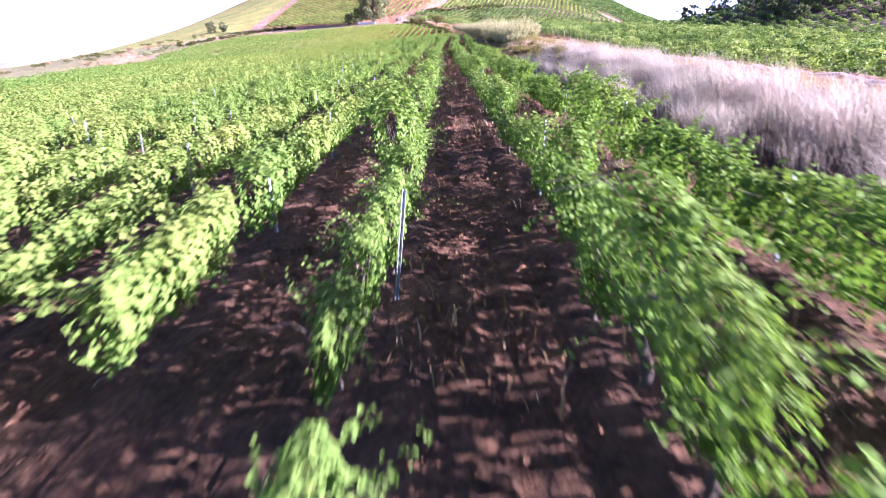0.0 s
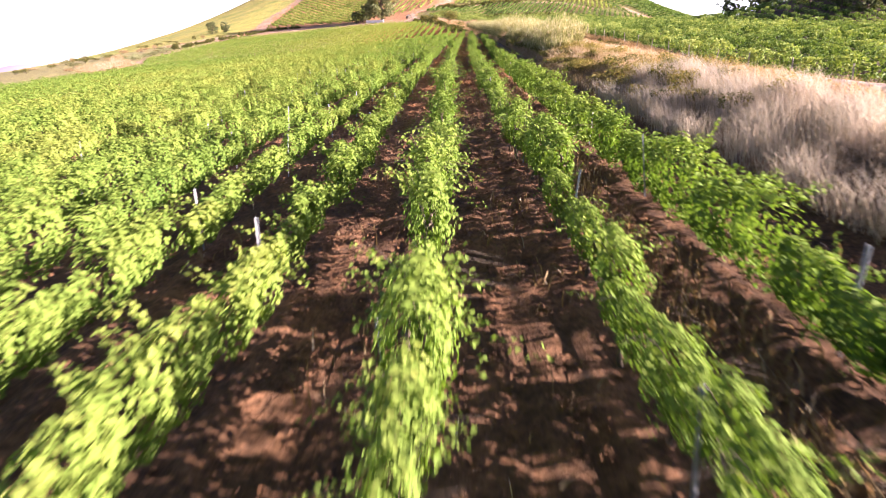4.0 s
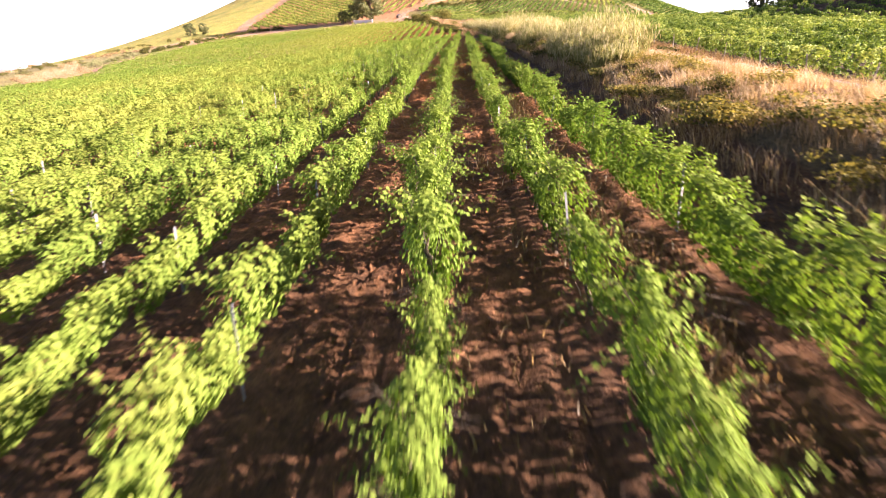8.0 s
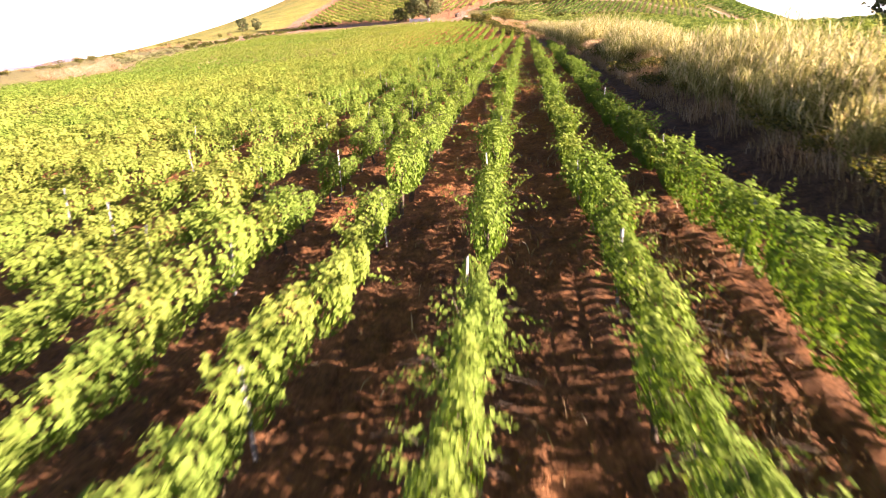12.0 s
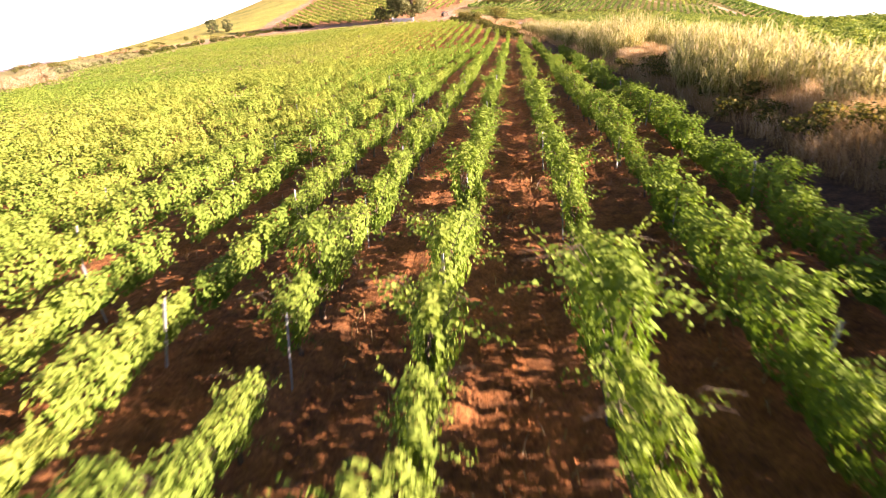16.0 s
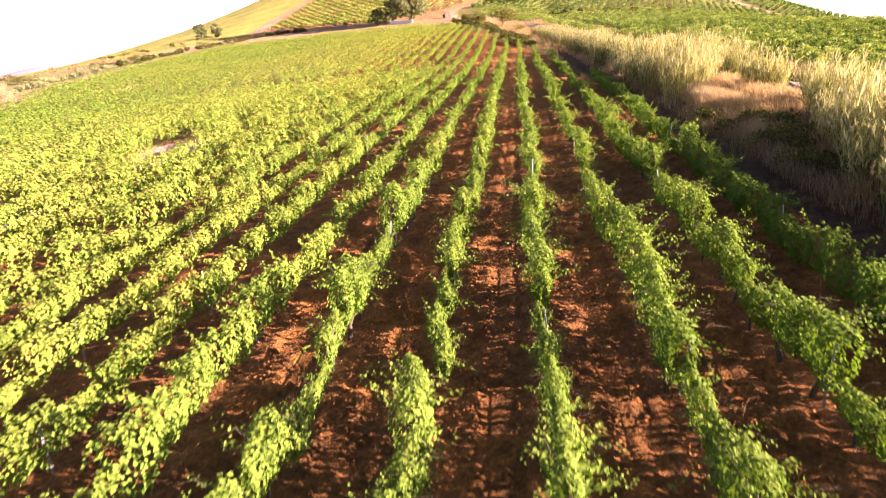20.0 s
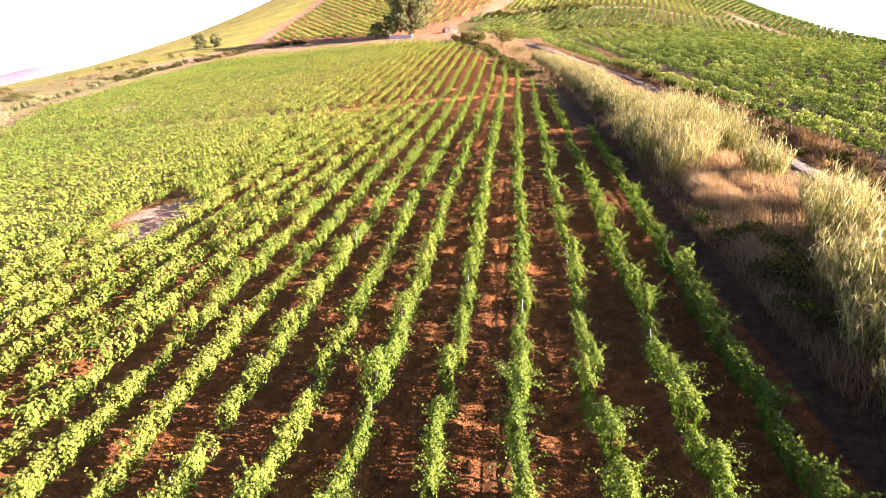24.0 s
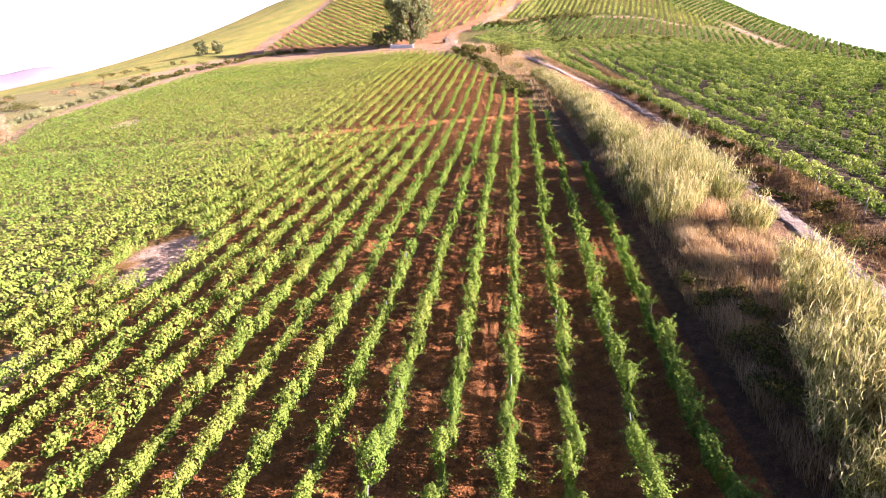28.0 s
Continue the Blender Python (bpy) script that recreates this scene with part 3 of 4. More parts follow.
post = mesh("post", *tube([(0, 0, -0.3), (0.01, 0, 0.7), (0, 0.01, 1.45)], (0.05, 0.047, 0.042), 7))
for i in range(30):
    y = 44 + 6 * i
    x = float(np.interp(y, (60, 140, 165, 205, 243), (20.6, 20.6, 20.0, 18.4, 14.4)) + drift(y)) - 0.55
    ob = part("vineyard_post", post, POST)
    ob.matrix_world = pose(x, y, float(height(x, y)), rng.normal(0, 4), rng.normal(0, 4), rng.uniform(0, 360))
    tagged(ob, "weathered pale wooden post at the end of the lane vines", "post", "posts along the lane")


# ---- clods, stones and dry weeds between the rows ----
def clods():
    r = np.random.default_rng(50)
    n = 40000
    x, y = r.uniform(-10, 5.6, n), r.uniform(4, 140, n)
    size = np.abs(r.normal(0, 0.03, n)) + 0.018
    shape = np.array([(1, 0, 0), (0, 1, 0), (-1, 0, 0), (0, -1, 0), (0, 0, 0.6)])
    jit = shape[None] * r.uniform(0.5, 1.4, (n, 5, 1)) + r.normal(0, 0.15, (n, 5, 3))
    pts = np.stack([x, y, height(x, y) + 0.03], 1)[:, None] + jit * size[:, None, None]
    i = (np.arange(n) * 5)[:, None]
    tris = np.concatenate([i + np.array([[a, b, 4]]) for a, b in ((0, 1), (1, 2), (2, 3), (3, 0))])
    me = mesh("clods", pts.reshape(-1, 3), tris=tris)
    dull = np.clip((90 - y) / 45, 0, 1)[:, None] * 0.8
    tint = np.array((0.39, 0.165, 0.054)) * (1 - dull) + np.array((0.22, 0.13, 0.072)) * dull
    tint = np.repeat(np.concatenate([tint, np.ones((n, 1))], 1), 5, 0)
    me.attributes.new("cover", "FLOAT_COLOR", "POINT").data.foreach_set("color", tint.reshape(-1).astype(np.float32))
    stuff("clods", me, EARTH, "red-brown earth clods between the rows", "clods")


def weeds():
    r = np.random.default_rng(51)
    n = 26000
    x, y = r.uniform(-10, 5.5, n), r.uniform(4, 136, n)
    keep = (waves(x, y, 52, 5) + 0.16 * x - 0.004 * y > 0.2) | (r.random(n) < 0.08)
    x, y = x[keep], y[keep]
    n = len(x)
    lean = r.normal(0, 0.07, (n, 3)) * (1, 1, 0)
    v, q, t, tone = blades(r, np.stack([x, y, height(x, y)], 1), r.uniform(0.06, 0.3, n), r.uniform(0.014, 0.034, n), lean, np.clip(r.normal(0.5, 0.2, n), 0, 1))
    stuff("dry_weeds", mesh("dry_weeds", v, q, t, tone), STRAW, "sparse straw-coloured weeds between the rows", "weeds")


def strip_weeds():
    """A strip of taller straw weeds down the middle of the last aisle."""
    r = np.random.default_rng(53)
    n = 7000
    x, y = 2.05 + r.normal(0, 0.28, n), r.uniform(3, 78, n)
    keep = r.random(n) < 0.55 + 0.45 * waves(x, y, 54, 6)
    x, y = x[keep], y[keep]
    n = len(x)
    v, q, t, tone = blades(r, np.stack([x, y, height(x, y)], 1), r.uniform(0.12, 0.42, n), r.uniform(0.012, 0.026, n), r.normal(0, 0.08, (n, 3)) * (1, 1, 0), np.clip(r.normal(0.5, 0.18, n), 0, 1))
    stuff("strip_weeds", mesh("strip_weeds", v, q, t, tone), STRAW, "strip of straw-coloured weeds between two vine rows", "weeds")


clods()
weeds()
strip_weeds()


# ---- the bank: dry grass, reeds and shrubs ----
def bank_grass(name, n, x0, x1, y0, y1, tall, wide, pale, label, seed, mat=STRAW):
    r = np.random.default_rng(seed)
    x, y = r.uniform(x0, x1, n), r.uniform(y0, y1, n)
    x = x + drift(y)
    tuft = waves(x, y, seed + 1, 2.6)
    keep = (r.random(n) < 0.45 + 0.4 * tuft) & (near_line(x, y, LANE) > 1.05 + 0.3 * tuft) & ~inside(x, y, FIELD_EDGE)
    x, y, tuft = x[keep], y[keep], tuft[keep]
    n = len(x)
    h = r.uniform(0.5, 1.0, n) * tall * (1 + 0.35 * tuft) * np.clip(near_line(x, y, LANE) / 3.4, 0.22, 1)
    lean = (r.normal(0, 0.22, (n, 3)) + np.array((-0.12, 0.05, 0))) * (1, 1, 0) * h[:, None]
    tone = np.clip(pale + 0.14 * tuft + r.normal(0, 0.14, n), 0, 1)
    v, q, t, tone = blades(r, np.stack([x, y, height(x, y) - 0.03], 1), h, r.uniform(0.6, 1.3, n) * wide, lean, tone)
    stuff(name, mesh(name, v, q, t, tone), mat, label, "dry grass")


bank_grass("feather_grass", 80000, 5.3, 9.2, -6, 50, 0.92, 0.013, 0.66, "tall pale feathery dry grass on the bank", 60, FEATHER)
bank_grass("red_grass", 9000, 6.6, 8.6, 131.0, 137.0, 0.7, 0.016, 0.6, "pinkish-brown tuft of dry grass on the bank", 61)
bank_grass("bank_grass", 150000, 5.5, 12.8, 44, 200, 0.66, 0.016, 0.52, "brown and straw-coloured dry grass on the bank", 62)
bank_grass("brush_grass", 26000, 5.4, 8.4, 92, 132, 0.8, 0.016, 0.42, "brown dry brush at the foot of the bank", 63)
# both lane grasses toned down as well, as if in the edge row's shadow
bank_grass("lane_grass", 150000, 9.0, 20.4, -10, 270, 0.62, 0.026, 0.38, "short reddish-brown dry grass beside the lane", 64)
bank_grass("field_bank_grass", 60000, 17.2, 20.6, -10, 260, 0.75, 0.03, 0.3, "reddish dry grass on the bank below the vines", 68)
bank_grass("verge_grass", 34000, -14, 12, 192, 292, 0.8, 0.05, 0.3, "straw-coloured grass on the far verge", 66)


def reed_clump(x, y, wide, tall, count, pale, seed, label="giant reed clump with pale yellow-green leaves"):
    """Canes that fan out of one foot, with long drooping leaves and feathery tops."""
    r = np.random.default_rng(seed)
    clump = tagged(new("reed_clump"), label, "reeds", "reeds on the bank")
    clump.location = (x, y, float(height(x, y)) - 0.05)
    a, d = r.uniform(0, 6.28, count), np.sqrt(r.random(count)) * wide
    foot = np.stack([np.cos(a) * d, np.sin(a) * d, np.zeros(count)], 1)
    foot[:, 2] = height(x + foot[:, 0], y + foot[:, 1]) - height(x, y)
    h = tall * r.uniform(0.55, 1.12, count) * (1 - 0.38 * (d / wide) ** 2)
    out = foot * np.array((1, 1, 0)) / max(wide, 0.1) * 0.32 + r.normal(0, 0.10, (count, 3)) * (1, 1, 0)
    lean = out * h[:, None]
    v, q, t, tone = blades(r, foot, h, np.full(count, 0.03), lean, np.clip(r.normal(pale + 0.1, 0.12, count), 0, 1), 0.3)
    stems = tagged(part("stem", mesh("stem", v, q, t, tone), REED, clump), kind="stuff")
    k = 11
    s = r.uniform(0.12, 0.95, (count, k))
    base = foot[:, None] + lean[:, None] * (s ** 1.5)[..., None] + np.stack([0 * s, 0 * s, h[:, None] * s], 2)
    fling = r.normal(0, 0.19, (count, k, 3)) * (1, 1, 0) * r.uniform(0.6, 1.4, (count, k, 1))
    v, q, t, tone = blades(r, base.reshape(-1, 3), r.uniform(0.28, 0.7, count * k), np.full(count * k, 0.036), fling.reshape(-1, 3),
                           np.clip(r.normal(pale + 0.02, 0.27, count * k) + 0.3 * (s.ravel() - 0.5), 0, 1), 0.9)
    part("foliage", mesh("foliage", v, q, t, tone), REED, clump)
    tops = np.flatnonzero(r.random(count) < 0.4)
    p = np.repeat(foot[tops] + lean[tops] * 1.25 + np.stack([0 * tops, 0 * tops, h[tops] * 0.96], 1), 6, 0)
    n = len(p)
    v, q, t, tone = blades(r, p - (0, 0, 0.1), r.uniform(0.14, 0.34, n), np.full(n, 0.02), r.normal(0, 0.05, (n, 3)) * (1, 1, 0), r.random(n), 0.6)
    tagged(part("plume", mesh("plume", v, q, t, tone), PLUME, stems, "pale feathery seed heads"), kind="stuff")


REEDS = [(7.9, 78.6, 1.2, 1.9), (7.7, 80.8, 1.2, 2.1), (7.8, 83.0, 1.3, 2.3), (7.5, 86.6, 1.3, 2.5), (7.6, 90.2, 1.4, 2.6), (7.9, 93.6, 1.4, 2.4), (9.6, 84.8, 1.6, 2.5), (9.8, 88.6, 1.6, 2.6), (10.0, 92.6, 1.7, 2.7), (10.2, 96.4, 1.5, 2.3),
         (7.3, 113.8, 1.5, 3.3), (7.9, 117.2, 1.6, 3.4), (9.0, 121.0, 1.6, 3.5), (10.2, 125.0, 1.6, 3.4), (11.4, 129.0, 1.2, 3.2), (9.6, 116.5, 1.6, 3.4), (11.0, 121, 1.4, 3.2), (9.2, 112, 1.5, 3.3), (8.4, 119.2, 1.3, 3.3), (10.6, 123.4, 1.3, 3.3),
         (8.4, 141, 1.5, 3.4), (9.6, 145.5, 1.7, 3.6), (8.3, 150, 1.6, 3.5), (9.8, 155, 1.7, 3.4), (8.2, 161, 1.5, 3.1), (9.6, 165, 1.5, 2.9), (11.4, 136.5, 1.1, 2.6), (11.8, 143, 1.3, 3.4), (12.2, 147, 1.3, 3.5), (12.4, 151, 1.3, 3.5), (12.8, 156, 1.3, 3.3), (12.6, 161, 1.3, 3.2),
         (7.8, 169, 1.5, 3.2), (8.6, 174, 1.4, 3.0), (8.4, 179, 1.4, 2.8), (7.6, 184, 1.4, 2.8), (7.2, 189, 1.5, 3.0), (7.4, 195, 1.5, 3.2), (7.2, 201, 1.5, 3.0), (6.6, 207, 1.5, 3.0), (6.6, 213, 1.5, 2.9), (6.0, 220, 1.6, 2.9), (5.4, 227, 1.5, 2.7), (4.8, 234, 1.5, 2.6),
         (7.4, 139, 1.3, 3.2), (7.2, 144, 1.4, 3.3), (7.0, 149, 1.4, 3.2), (7.2, 154.5, 1.3, 3.1),
         (7.6, 76, 1.0, 1.7), (8.8, 79, 1.3, 2.4), (9.0, 103, 1.2, 2.2), (7.3, 109.8, 1.4, 3.2), (9.2, 107, 1.5, 3.0)]
rng = np.random.default_rng(69)
REEDS += [(7.9 + rng.normal(0, 0.5), 164 + 2.3 * i + rng.normal(0, 0.6), rng.uniform(1.0, 1.5), rng.uniform(2.3, 3.4)) for i in range(13)]
for i, (x, y, w, h) in enumerate(REEDS):
    h = h * rng.uniform(0.82, 1.14)
    reed_clump(x + float(drift(y)), y, w, h * (0.86 if y > 135 else 0.7 if y > 100 else 0.95), int(58 * w * w) + 50, 0.5 + 0.1 * math.sin(i * 2.3), 200 + i)


def shrub(x, y, wide, tall, seed, mat, label, count=420, name="shrub", size=0.13, tone=0.45):
    """A branching shrub: a few stems and an uneven cloud of small leaves in clumps."""
    r = np.random.default_rng(seed)
    bush = tagged(new(name), label, "shrub", "shrubs on the banks")
    bush.location = (x, y, float(height(x, y)) - 0.04)
    pieces, heads = [], []
    for i in range(9):
        a, d = r.uniform(0, 6.28), r.uniform(0.2, 0.85) * wide
        head = np.array((math.cos(a) * d, math.sin(a) * d, tall * r.uniform(0.45, 0.85)))
        heads.append(head)
        pieces.append(tube([(0, 0, 0), tuple(head * (0.4, 0.4, 0.55)), tuple(head)], (0.035, 0.02, 0.008), 4))
    v, q, _ = joined(pieces)
    part("stem", mesh("stem", v, q), BARK, bush)
    c = np.array(heads)[r.integers(0, 9, count)]
    n = unit(r.normal(size=(count, 3)))
    p = c + n * (r.uniform(0.25, 1.0, (count, 1)) ** 0.5) * np.array((wide * 0.42, wide * 0.42, tall * 0.32))
    p[:, 2] = np.maximum(p[:, 2], 0.05)
    v, q, t = leaves(r, p, n + r.normal(0, 0.5, n.shape) + (0, 0, 0.3), size * r.uniform(0.7, 1.3, count), np.clip(r.normal(tone, 0.2, count), 0, 1), False)
    part("foliage", mesh("foliage", v, q, tone=t), mat, bush)


for i in range(34):
    y = 96 + i * 3.4 + rng.normal(0, 1.0)
    shrub(float(np.interp(y, (140, 172, 205), (17.0, 19.0, 17.2)) + drift(y)) + rng.uniform(-0.9, 1.3), y, rng.uniform(0.6, 1.3), rng.uniform(0.5, 1.2), 640 + i, STRAW if i % 3 == 1 else SHRUB, "dusty brown shrub on the bank above the lane", 420, size=0.11, tone=0.22)
rng = np.random.default_rng(70)
for i in range(90):
    y = 41 + i * 0.6 + rng.normal(0, 0.4)
    shrub(6.9 + float(drift(y)) + rng.uniform(-0.5, 3.0), y, rng.uniform(0.5, 1.2), rng.uniform(0.35, 0.75), 300 + i, SHRUB, "low golden-olive shrub on the dry bank", 560, size=0.075, tone=rng.uniform(0.45, 0.9))
for i in range(28):
    y = 94 + i * 1.3 + rng.normal(0, 0.5)
    shrub(6.5 + float(drift(y)) + rng.uniform(-0.6, 1.4), y, rng.uniform(0.6, 1.0), rng.uniform(0.5, 0.95), 420 + i, SHRUB, "olive shrub at the foot of the reeds", 400, size=0.11, tone=0.4)
for i, (x, y, w, h) in enumerate([(-2.5, 262, 3.4, 4.4), (-9, 276, 2.6, 3.0), (-12, 285, 2.2, 2.4), (1, 246, 1.8, 1.8), (17.6, 212, 1.5, 1.6), (18.6, 196, 1.2, 1.3), (19.2, 184, 1.1, 1.2), (18.6, 152, 0.8, 0.9), (18.4, 142, 0.9, 1.0), (18.7, 164, 0.9, 1.0)]):
    shrub(x + float(drift(y)), y, w, h, 460 + i, SHRUB, "rounded green shrub beside the lane", 1700 if w > 2 else 700, size=0.26 if w > 2 else 0.12, tone=0.5)


# ---- the vineyard across the lane and the hillside plots ----
def row_leaves(name, x, y, way, along, per, size, half, top, tone, label, mat, seed):
    """Vines at places in rows: leafy umbrellas over a thinner foot, as one mass."""
    r = np.random.default_rng(seed)
    m = len(x)
    way = np.broadcast_to(np.asarray(way, float), (m, 2))[:, None]
    side = np.stack([way[..., 1], -way[..., 0]], -1)
    a = r.uniform(0, 6.28, (m, per))
    rad = np.sqrt(r.uniform(0.3, 1, (m, per)))
    lift = (1 + 0.12 * waves(x, y, seed, 7) + r.normal(0, 0.2, m))[:, None]
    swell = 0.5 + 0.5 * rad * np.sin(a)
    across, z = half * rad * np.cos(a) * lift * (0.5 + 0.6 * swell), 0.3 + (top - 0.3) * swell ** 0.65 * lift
    run = r.uniform(-0.43, 0.43, (m, per)) * along
    run = run * (0.75 + 0.25 * rad)
    P = np.stack([x[:, None] + across * side[..., 0] + run * way[..., 0], y[:, None] + across * side[..., 1] + run * way[..., 1], height(x, y)[:, None] + z], 2).reshape(-1, 3)
    N = np.stack([np.cos(a) * side[..., 0] * 0.7, np.cos(a) * side[..., 1] * 0.7, np.sin(a) * 0.5 + 0.2], 2).reshape(-1, 3) + r.normal(0, 0.6, (m * per, 3))
    # tone climbs with swell: sunlit tops and shaded feet put into the colour
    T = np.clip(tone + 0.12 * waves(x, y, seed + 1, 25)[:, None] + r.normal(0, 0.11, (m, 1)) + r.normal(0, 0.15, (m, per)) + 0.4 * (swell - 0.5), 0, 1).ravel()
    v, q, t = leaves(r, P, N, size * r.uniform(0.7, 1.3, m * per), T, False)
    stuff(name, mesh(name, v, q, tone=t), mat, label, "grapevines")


def hedge_rows(name, corners, way, step, along, per, size, half, top, tone, label, mat, seed, skip=()):
    """Rows of vines over a plot of the plan."""
    r = np.random.default_rng(seed)
    way = np.array(way) / np.hypot(*way)
    side = np.array((way[1], -way[0]))
    c = np.array(corners, float)
    a0, a1, b0, b1 = (c @ way).min(), (c @ way).max(), (c @ side).min(), (c @ side).max()
    g, h = np.meshgrid(np.arange(a0, a1, along), np.arange(b0, b1, step))
    g, h = g.ravel() + r.normal(0, along * 0.12, g.size), h.ravel() + r.normal(0, 0.06, g.size)
    x, y = g * way[0] + h * side[0], g * way[1] + h * side[1]
    keep = inside(x, y, corners) & (r.random(len(x)) > 0.04)
    for s in skip:
        keep &= ~inside(x, y, s)
    row_leaves(name, x[keep], y[keep], way, along, per, size, half, top, tone, label, mat, seed)


def edge_row(name, line, along, per, size, half, top, tone, label, mat, seed):
    """One row of vines along a bent line."""
    p = np.array(line, float)
    length = np.concatenate([[0], np.cumsum(np.hypot(*np.diff(p, axis=0).T))])
    s = np.arange(0, length[-1], along)
    x, y = np.interp(s, length, p[:, 0]), np.interp(s, length, p[:, 1])
    way = unit(np.gradient(np.stack([x, y], 1), axis=0))
    row_leaves(name, x, y, way, along, per, size, half, top, tone, label, mat, seed)


ACROSS_BARE = [[(62, 273), (70, 284), (73, 281), (65, 270)], [(64, 236), (68, 242), (70, 239), (66, 233)]]
edge_row("lane_edge_vines", [(20.4, -30), (20.6, 65), (21.85, 115), (21.85, 140), (21.25, 165), (19.6, 205), (15.0, 243), (9.0, 276)], 1.1, 190, 0.165, 0.5, 1.65, 0.66, "tall green grapevine row at the edge of the lane", LUSH_SHADED, 83)
hedge_rows("across_edge_vines", [(24.0, 18), (24.2, 65), (25.0, 115), (25.3, 140), (24.3, 165), (21.8, 205), (17.2, 243), (11.0, 278), (14, 284), (25, 252), (33, 205), (36, 140), (36, 34)], (0, 1), 3.6, 1.45, 210, 0.16, 0.46, 1.5, 0.52, "lush green grapevine rows along the lane", LUSH_SHADED, 80)
hedge_rows("across_vines", [(36, 34), (36, 140), (33, 205), (25, 252), (14, 284), (22, 297), (54, 314), (66, 256), (62, 70)], (0, 1), 3.6, 1.5, 130, 0.205, 0.46, 1.5, 0.52, "green grapevine rows across the lane", LUSH_SHADED, 81, ACROSS_BARE)
hedge_rows("across_start_vines", [(24, -30), (24, 18), (36, 34), (62, 70), (150, 170), (150, -30)], (0, 1), 3.6, 1.6, 12, 0.5, 0.46, 1.5, 0.5, "green grapevine rows beside the start of the lane", LUSH_SHADED, 84)
hedge_rows("across_slope_vines", [(62, 70), (66, 256), (54, 314), (73, 326), (94, 318), (120, 270), (150, 230), (150, 170)], (0, 1), 3.7, 1.6, 58, 0.3, 0.48, 1.5, 0.5, "green grapevine rows on the slope across the lane", LUSH_SHADED, 82, ACROSS_BARE)
hedge_rows("left_plot_vines", [(-95, 346), (-62, 334), (-41, 328), (-38, 370), (-60, 450), (-97, 480), (-97, 400)], (0.5, -0.87), 3.4, 1.2, 30, 0.42, 0.62, 1.4, 0.42, "rows of vines in orange hillside earth", FIELD, 84)
hedge_rows("orange_plot_vines", [(-40, 427), (-36, 345), (-25, 343), (-14, 364), (2, 408), (12, 480), (-44, 500)], (0.12, 1), 3.6, 1.4, 14, 0.42, 0.45, 1.1, 0.45, "thin vine rows in bare orange earth", FIELD, 86)
hedge_rows("lower_terrace_vines", [(-2, 297), (10, 288), (20, 299), (52, 318), (66, 324), (64, 331), (46, 335), (30, 327), (16, 333), (-6, 334), (-12, 318)], (1, 0.35), 2.5, 1.3, 24, 0.34, 0.5, 1.1, 0.22, "low green vines on the lower terrace of the far hill", FIELD, 88)
hedge_rows("middle_terrace_vines", [(-14, 338), (16, 336), (30, 330), (46, 338), (66, 333), (76, 329), (92, 322), (94, 350), (80, 364), (62, 379), (34, 380), (16, 374), (1, 353), (-12, 356)], (0.25, 1), 2.5, 1.4, 12, 0.5, 0.5, 1.1, 0.3, "green vines on the middle terrace of the far hill", LUSH_SHADED, 91)
hedge_rows("upper_terrace_vines", [(-2, 369), (16, 380), (34, 386), (60, 384), (78, 370), (90, 380), (80, 430), (34, 500), (16, 440)], (0.2, 1), 2.5, 1.3, 10, 0.6, 0.55, 1.2, 0.45, "yellow-green vines on the upper terrace", FIELD, 89)
hedge_rows("hilltop_vines", [(78, 434), (88, 384), (94, 350), (96, 320), (122, 285), (190, 300), (190, 560), (34, 560), (34, 500)], (0.5, 1), 2.6, 1.5, 9, 0.7, 0.65, 1.1, 0.16, "dark green vines over the far hilltop", LUSH_SHADED, 90, [[(92, 312), (99, 312), (102, 395), (93, 395)]])


def hedge_line(line, count, tall, seed, label, mat=SHRUB, count_=170, size=0.4):
    r = np.random.default_rng(seed)
    p = np.array(line, float)
    for i in range(count):
        s = i / max(count - 1, 1) * (len(p) - 1)
        k = min(int(s), len(p) - 2)
        x, y = p[k] + (p[k + 1] - p[k]) * (s - k) + r.normal(0, 0.6, 2)
        shrub(x, y, tall * r.uniform(0.5, 1.2), tall * r.uniform(0.5, 1.2), seed * 100 + i, mat, label, count_, size=size, tone=0.35 if mat is SHRUB else 0.66)


hedge_line([(-6, 350), (2, 352), (14, 371), (26, 377), (36, 380)], 26, 2.6, 6, "dark green hedge shrub on a hillside terrace")
# dark shrubs added in place of the bank's shade along the field's far edge
hedge_line([(1.6, 208), (-0.2, 218), (-3.4, 236), (-7.6, 256), (-12.4, 277), (-17, 296)], 44, 1.7, 12, "dark green shrub standing in for shade along the field's edge", SHRUB, 260, 0.24)
hedge_line([(14, 327), (26, 322), (40, 328), (60, 325)], 20, 1.5, 7, "dark green shrub under a pale terrace bank")
hedge_line([(-106, 262), (-108, 285), (-102, 306), (-92, 327), (-75, 330)], 34, 1.7, 8, "dusty green shrub beside the earth road")
hedge_line([(-95, 180), (-98, 200), (-104, 214)], 18, 2.6, 9, "pale dry shrub beside the earth road", STRAW, 900, 0.16)
hedge_line([(-104, 216), (-107, 236), (-108, 262)], 16, 1.6, 11, "dusty pale green shrub beside the earth road", TREE, 420, 0.24)
hedge_line([(-90.5, 186), (-94, 202), (-99, 210)], 14, 1.5, 10, "pale dry shrub beside the earth road", STRAW, 700, 0.15)


rng = np.random.default_rng(72)
